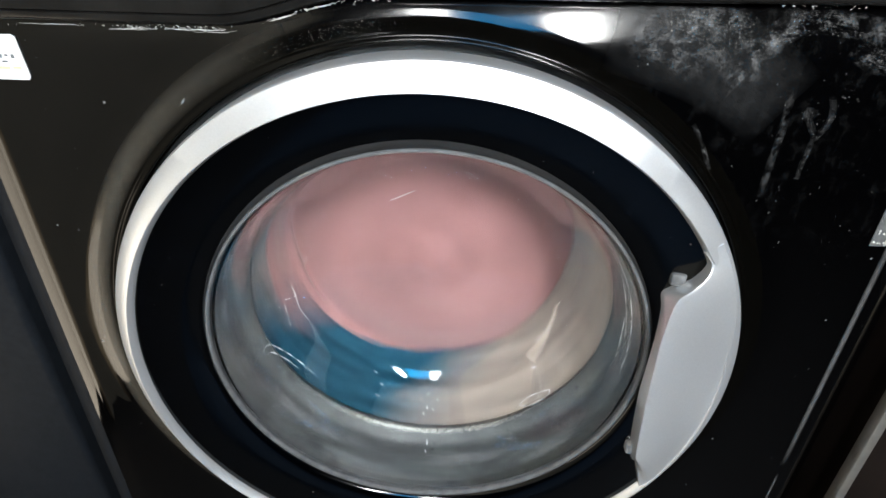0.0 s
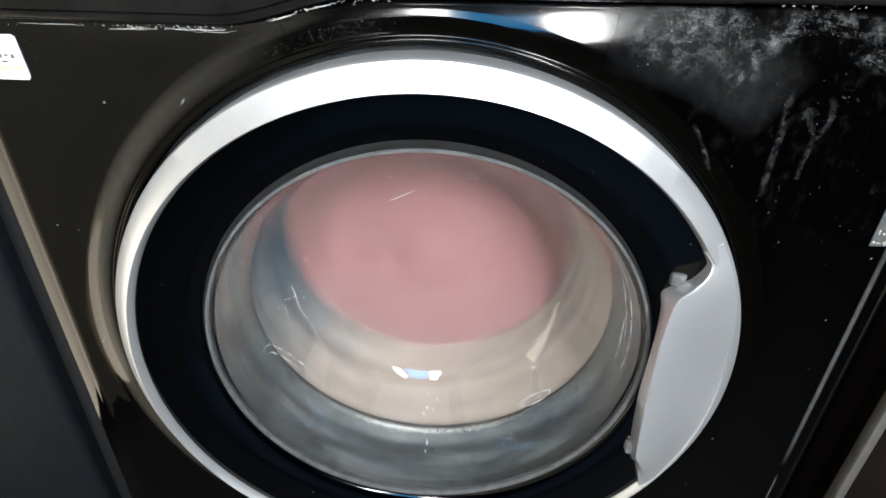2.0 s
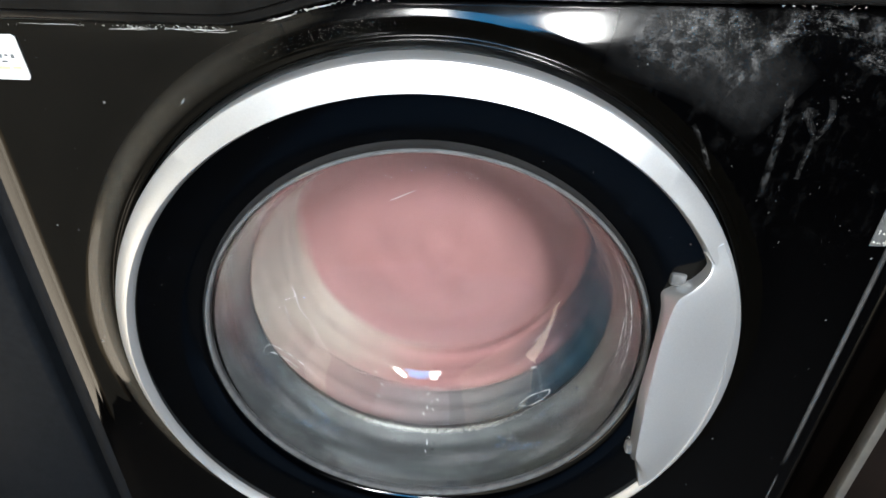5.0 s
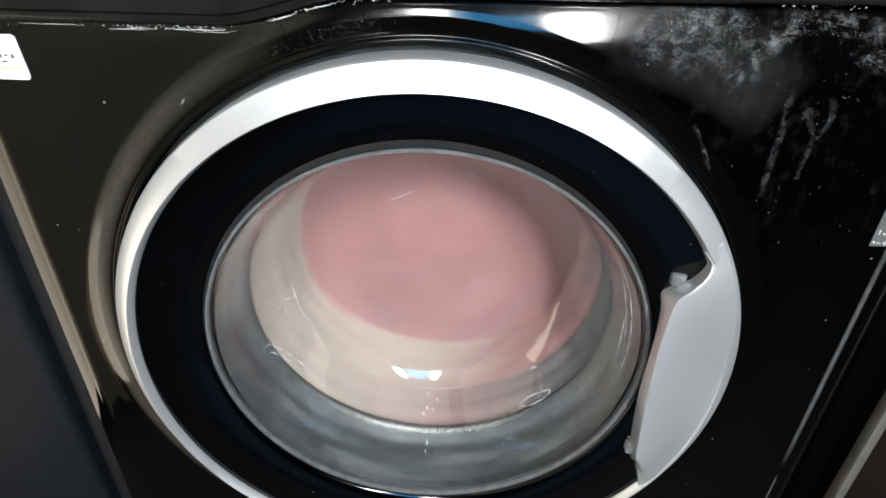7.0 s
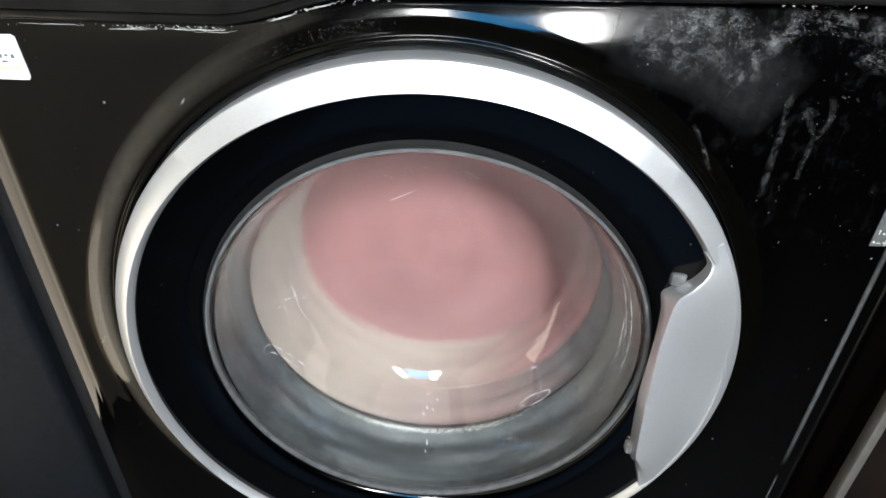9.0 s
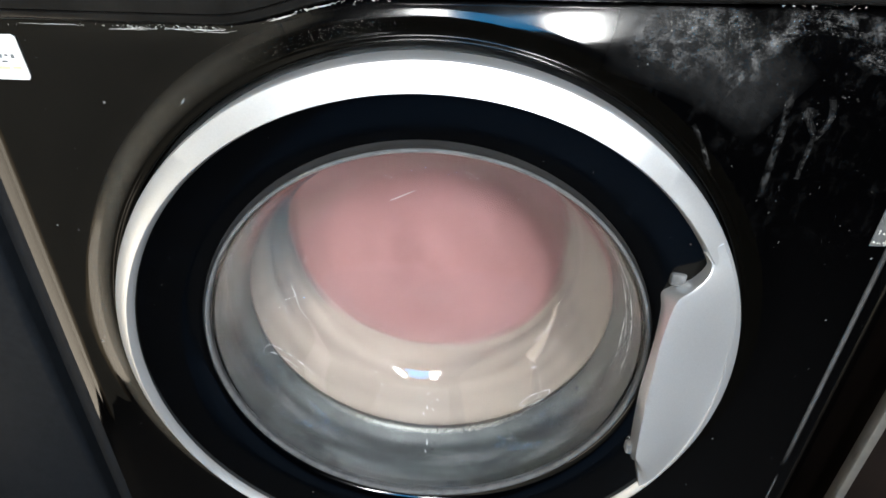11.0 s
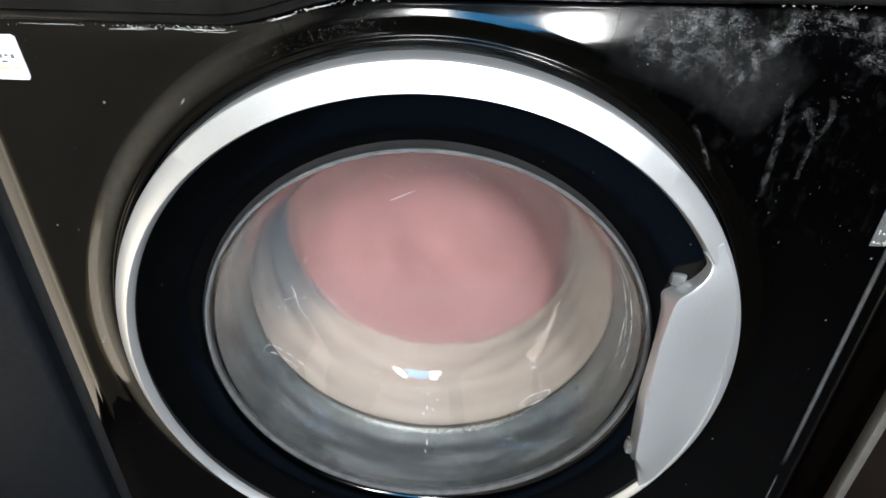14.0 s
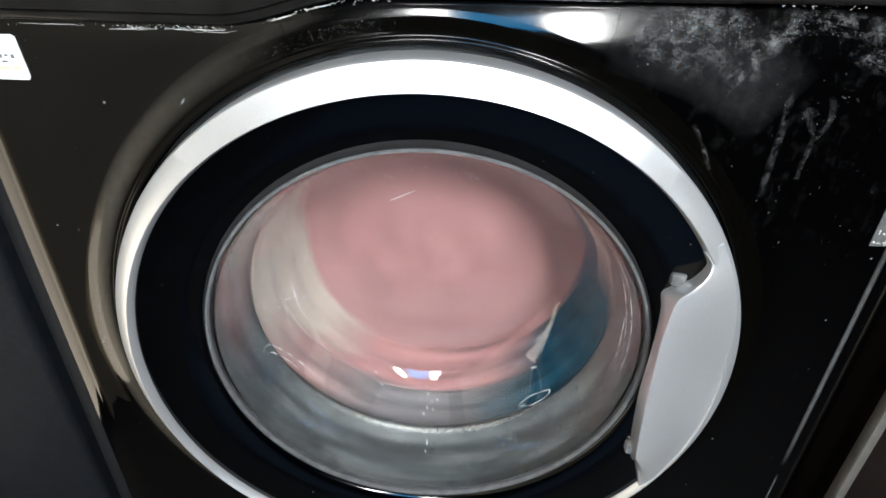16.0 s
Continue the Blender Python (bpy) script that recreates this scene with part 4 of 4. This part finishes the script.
def water_and_glints():
    """Trails and drops of water on the inner face of the bowl, and painted glints among them."""
    rnd = random.Random(23)

    def on_bowl(a, y):
        r = float(np.interp(y, (0.006, 0.029, 0.0475, 0.056, 0.069, 0.082, 0.089), (0.1548, 0.149, 0.144, 0.1395, 0.131, 0.1215, 0.1155))) - 0.0004
        return Vector((r * math.sin(radians(a)), y, Z0 + r * math.cos(radians(a))))

    verts, faces = [], []
    for _ in range(46):
        a, y = rnd.gauss(183, 30), rnd.uniform(0.010, 0.066)
        p, size = on_bowl(a, y), rnd.uniform(0.0004, 0.0014)
        k = len(verts)
        for ring in (0.0, 0.5, 0.85, 1.0):
            for i in range(8):
                t = 2 * math.pi * i / 8
                u = Vector((math.cos(radians(a)), 0, -math.sin(radians(a))))
                n = Vector((-math.sin(radians(a)), 0, -math.cos(radians(a))))
                verts.append(tuple(p + (u * math.cos(t) + Vector((0, 1.4, 0)) * math.sin(t)) * size * math.cos(ring * 1.45) + n * size * 0.6 * math.sin(ring * 1.45)))
        for j in range(3):
            faces += [(k + j * 8 + i, k + j * 8 + (i + 1) % 8, k + (j + 1) * 8 + (i + 1) % 8, k + (j + 1) * 8 + i) for i in range(8)]
        faces += [tuple(k + 24 + i for i in range(8)), tuple(k + i for i in reversed(range(8)))]
    # entries of two points are glints, painted as short pale dashes
    trails = ([(252.6, 0.1458, 0.0419), (253.3, 0.1429, 0.0499), (247.4, 0.139, 0.0573), (238.9, 0.136, 0.0621), (229.7, 0.1352, 0.0631)],
              [(250.5, 0.1450, 0.0440), (250.0, 0.1432, 0.0492), (244.0, 0.1400, 0.0552), (237.0, 0.1384, 0.0580)],
              [(269.0, 0.1216, 0.0822), (264.4, 0.1202, 0.084), (257.2, 0.1203, 0.0837), (250.0, 0.1186, 0.0855)], [(263.0, 0.1277, 0.0739), (257.1, 0.1281, 0.0736), (252.7, 0.1294, 0.0717)],
              [(142.4, 0.137, 0.06), (136.8, 0.136, 0.0619), (129.0, 0.1385, 0.0579), (131.8, 0.1403, 0.0551), (138.4, 0.1402, 0.0556), (143.1, 0.1375, 0.0592)],
              [(122.9, 0.1127, 0.092), (115.4, 0.1134, 0.091), (109.9, 0.1152, 0.0894)], [(333.0, 0.0805, 0.105), (342.3, 0.0817, 0.1046), (350.0, 0.0842, 0.1043)],
              [(208.6, 0.1160, 0.0885), (206.0, 0.1166, 0.0880)], [(203.6, 0.1218, 0.0819), (201.6, 0.1223, 0.0813)], [(204.0, 0.1284, 0.0729), (201.6, 0.1288, 0.0724)],
              [(178.6, 0.1196, 0.0843), (176.4, 0.1184, 0.0857)], [(185.0, 0.1240, 0.0790), (183.4, 0.1262, 0.0762)], [(176.8, 0.1252, 0.0777), (176.2, 0.1266, 0.0758)], [(182.8, 0.1322, 0.0672), (181.8, 0.1342, 0.0640)],
              [(180.5, 0.1215, 0.0820), (181.5, 0.1235, 0.0795)], [(178.8, 0.1262, 0.0765), (179.6, 0.1280, 0.0738)], [(181.2, 0.1292, 0.0720), (180.8, 0.1310, 0.0690)], [(182.5, 0.1178, 0.0864), (181.0, 0.1186, 0.0855)],
              [(179.0, 0.1300, 0.0705), (178.2, 0.1315, 0.0683)], [(180.3, 0.1445, 0.0462), (180.1, 0.1462, 0.0400)], [(180.8, 0.1472, 0.0365), (180.4, 0.1482, 0.0325)],
              [(58.0, 0.1521, 0.0140), (72.0, 0.1519, 0.0148), (86.0, 0.1516, 0.0155), (98.0, 0.1514, 0.0160)], [(66.0, 0.1501, 0.0232), (78.0, 0.1499, 0.0240), (88.0, 0.1500, 0.0236)],
              [(82.0, 0.1492, 0.0268), (90.0, 0.1489, 0.0278), (97.0, 0.1492, 0.0268)],
              [(137.2, 0.1172, 0.0873), (135.2, 0.1178, 0.0866)], [(131.6, 0.1236, 0.0792), (128.6, 0.1250, 0.0774)])
    for pts in trails:
        line = [Vector((r * math.sin(radians(a)), y, r * math.cos(radians(a)))) for a, r, y in spline(pts, 6)]
        tv, tf, m = [], [], 5
        for i, p in enumerate(line):
            ahead = (line[min(i + 1, len(line) - 1)] - line[max(i - 1, 0)]).normalized()
            inward = Vector((-p.x, -0.09, -p.z)).normalized()
            across = ahead.cross(inward).normalized()
            size = (0.00042 if len(pts) > 2 else 0.0005) * (0.35 + 0.65 * math.sin(math.pi * (i + 0.5) / len(line))) * (1 + 0.5 * noise.noise((i * 0.4, pts[0][0], 0)))
            for k in range(m):
                t = 2 * math.pi * k / m
                tv.append(tuple(p + Vector((0, 0, Z0)) + (across * math.cos(t) + inward * (0.6 + 0.5 * math.sin(t))) * size))
        for i in range(len(line) - 1):
            tf += [(i * m + k, i * m + (k + 1) % m, (i + 1) * m + (k + 1) % m, (i + 1) * m + k) for k in range(m)]
        tf += [tuple(range(m)), tuple((len(line) - 1) * m + k for k in reversed(range(m)))]
        part("trail_and_glint", mesh_of("trail_and_glint", tv, tf, SOAP_GLINT), MACHINE, "thin soapy water trails and painted glints on the glass").visible_shadow = False
    drops = part("water_drops", mesh_of("water_drops", verts, faces, WATER), MACHINE, "clear water drops on the glass", kind="stuff")
    drops.visible_shadow = False


DUST = plain("grey_dust", (0.16, 0.155, 0.14), (0.34, 0.33, 0.31), 300.0, 0.9)
RUN = plain("thin_film", (0.05, 0.052, 0.055), (0.10, 0.105, 0.105), 200.0, 0.6)
WATER = glass("water_clear", 0.0)
# pale colour for the water trails and the painted glints
SOAP_GLINT, soap_glint_tree, soap_glint_shader = material("soapy_water_glint", (0.72, 0.75, 0.76), 0.12)
soap_glint_tree.links.new(ramp(soap_glint_tree, noise_of(soap_glint_tree, 160.0, 4.0), [(0.35, grey(0.15)), (0.65, grey(0.75))]), soap_glint_shader.inputs["Alpha"])
dust()
glass_smears()
water_and_glints()


# ---- the motion ----
def spin_rows():
    """Turn of the drum: degrees of the blue shirt clockwise from the top, tenth by tenth of a second."""
    first = [225, 210, 72, 115, 255, 308, 155, 222, 78, 190, 250, 285, 145, 198, 70, 95, 235, 275, 120, 162, 290, 65,
             180, 240, 85, 115, 252, 95, 140, 165, 312, 60, 172, 218, 70, 95, 222, 68, 92, 118, 250, 278, 118]
    second = [135, 255, 75, 95, 190, 222, 55, 65, 92, 172, 282, 288, 118, 130, 55, 250, 68, 82, 95, 185, 285, 298, 112, 122, 235, 245, 50, 55, 140, 138]
    third = [285, 280, 95, 85, 160, 155, 258, 240, 45, 295, 108, 90, 160, 140, 250, 215, 305, 300, 82, 60, 135, 118, 185, 165, 255, 232, 318, 303,
             82, 50, 118, 95, 160, 145, 225, 195, 270, 245, 120, 270, 70, 300, 92, 60, 130, 95, 155, 125]
    rows, turn = [], float(first[0])
    rows.append((0.0, turn))

    def reach(t0, t1, goal):
        nonlocal turn
        steps = round((t1 - t0) * FPS)
        if steps == 3:
            d = (goal - turn) % 360
            if d > 255:
                d -= 360
            fast = min(84.0, (d + 84) / 2) if d < 170 else max((d - 84) / 2, 84.0)
            moves = [fast, d - 2 * fast, fast]
        else:
            d = (goal - turn) % 360 + 360 * round(steps * 76 / 360)
            moves = [d / steps] * steps
        for k, mv in enumerate(moves):
            turn += mv
            rows.append((t0 + (k + 1) / FPS, turn))

    last = 0.0
    for start, phases in ((0.0, first), (6.3, second), (11.3, third)):
        for k, goal in enumerate(phases):
            t = start + k * 0.1
            if t > last + 1e-6:
                reach(last, t, goal)
                last = t
    return rows


def motions():
    turns = spin_rows()
    for ob in LOAD + [DRUM]:
        walk(ob, [(t, pose(AXIS, 0, Z0, 0, a, 0)) for t, a in turns])


motions()
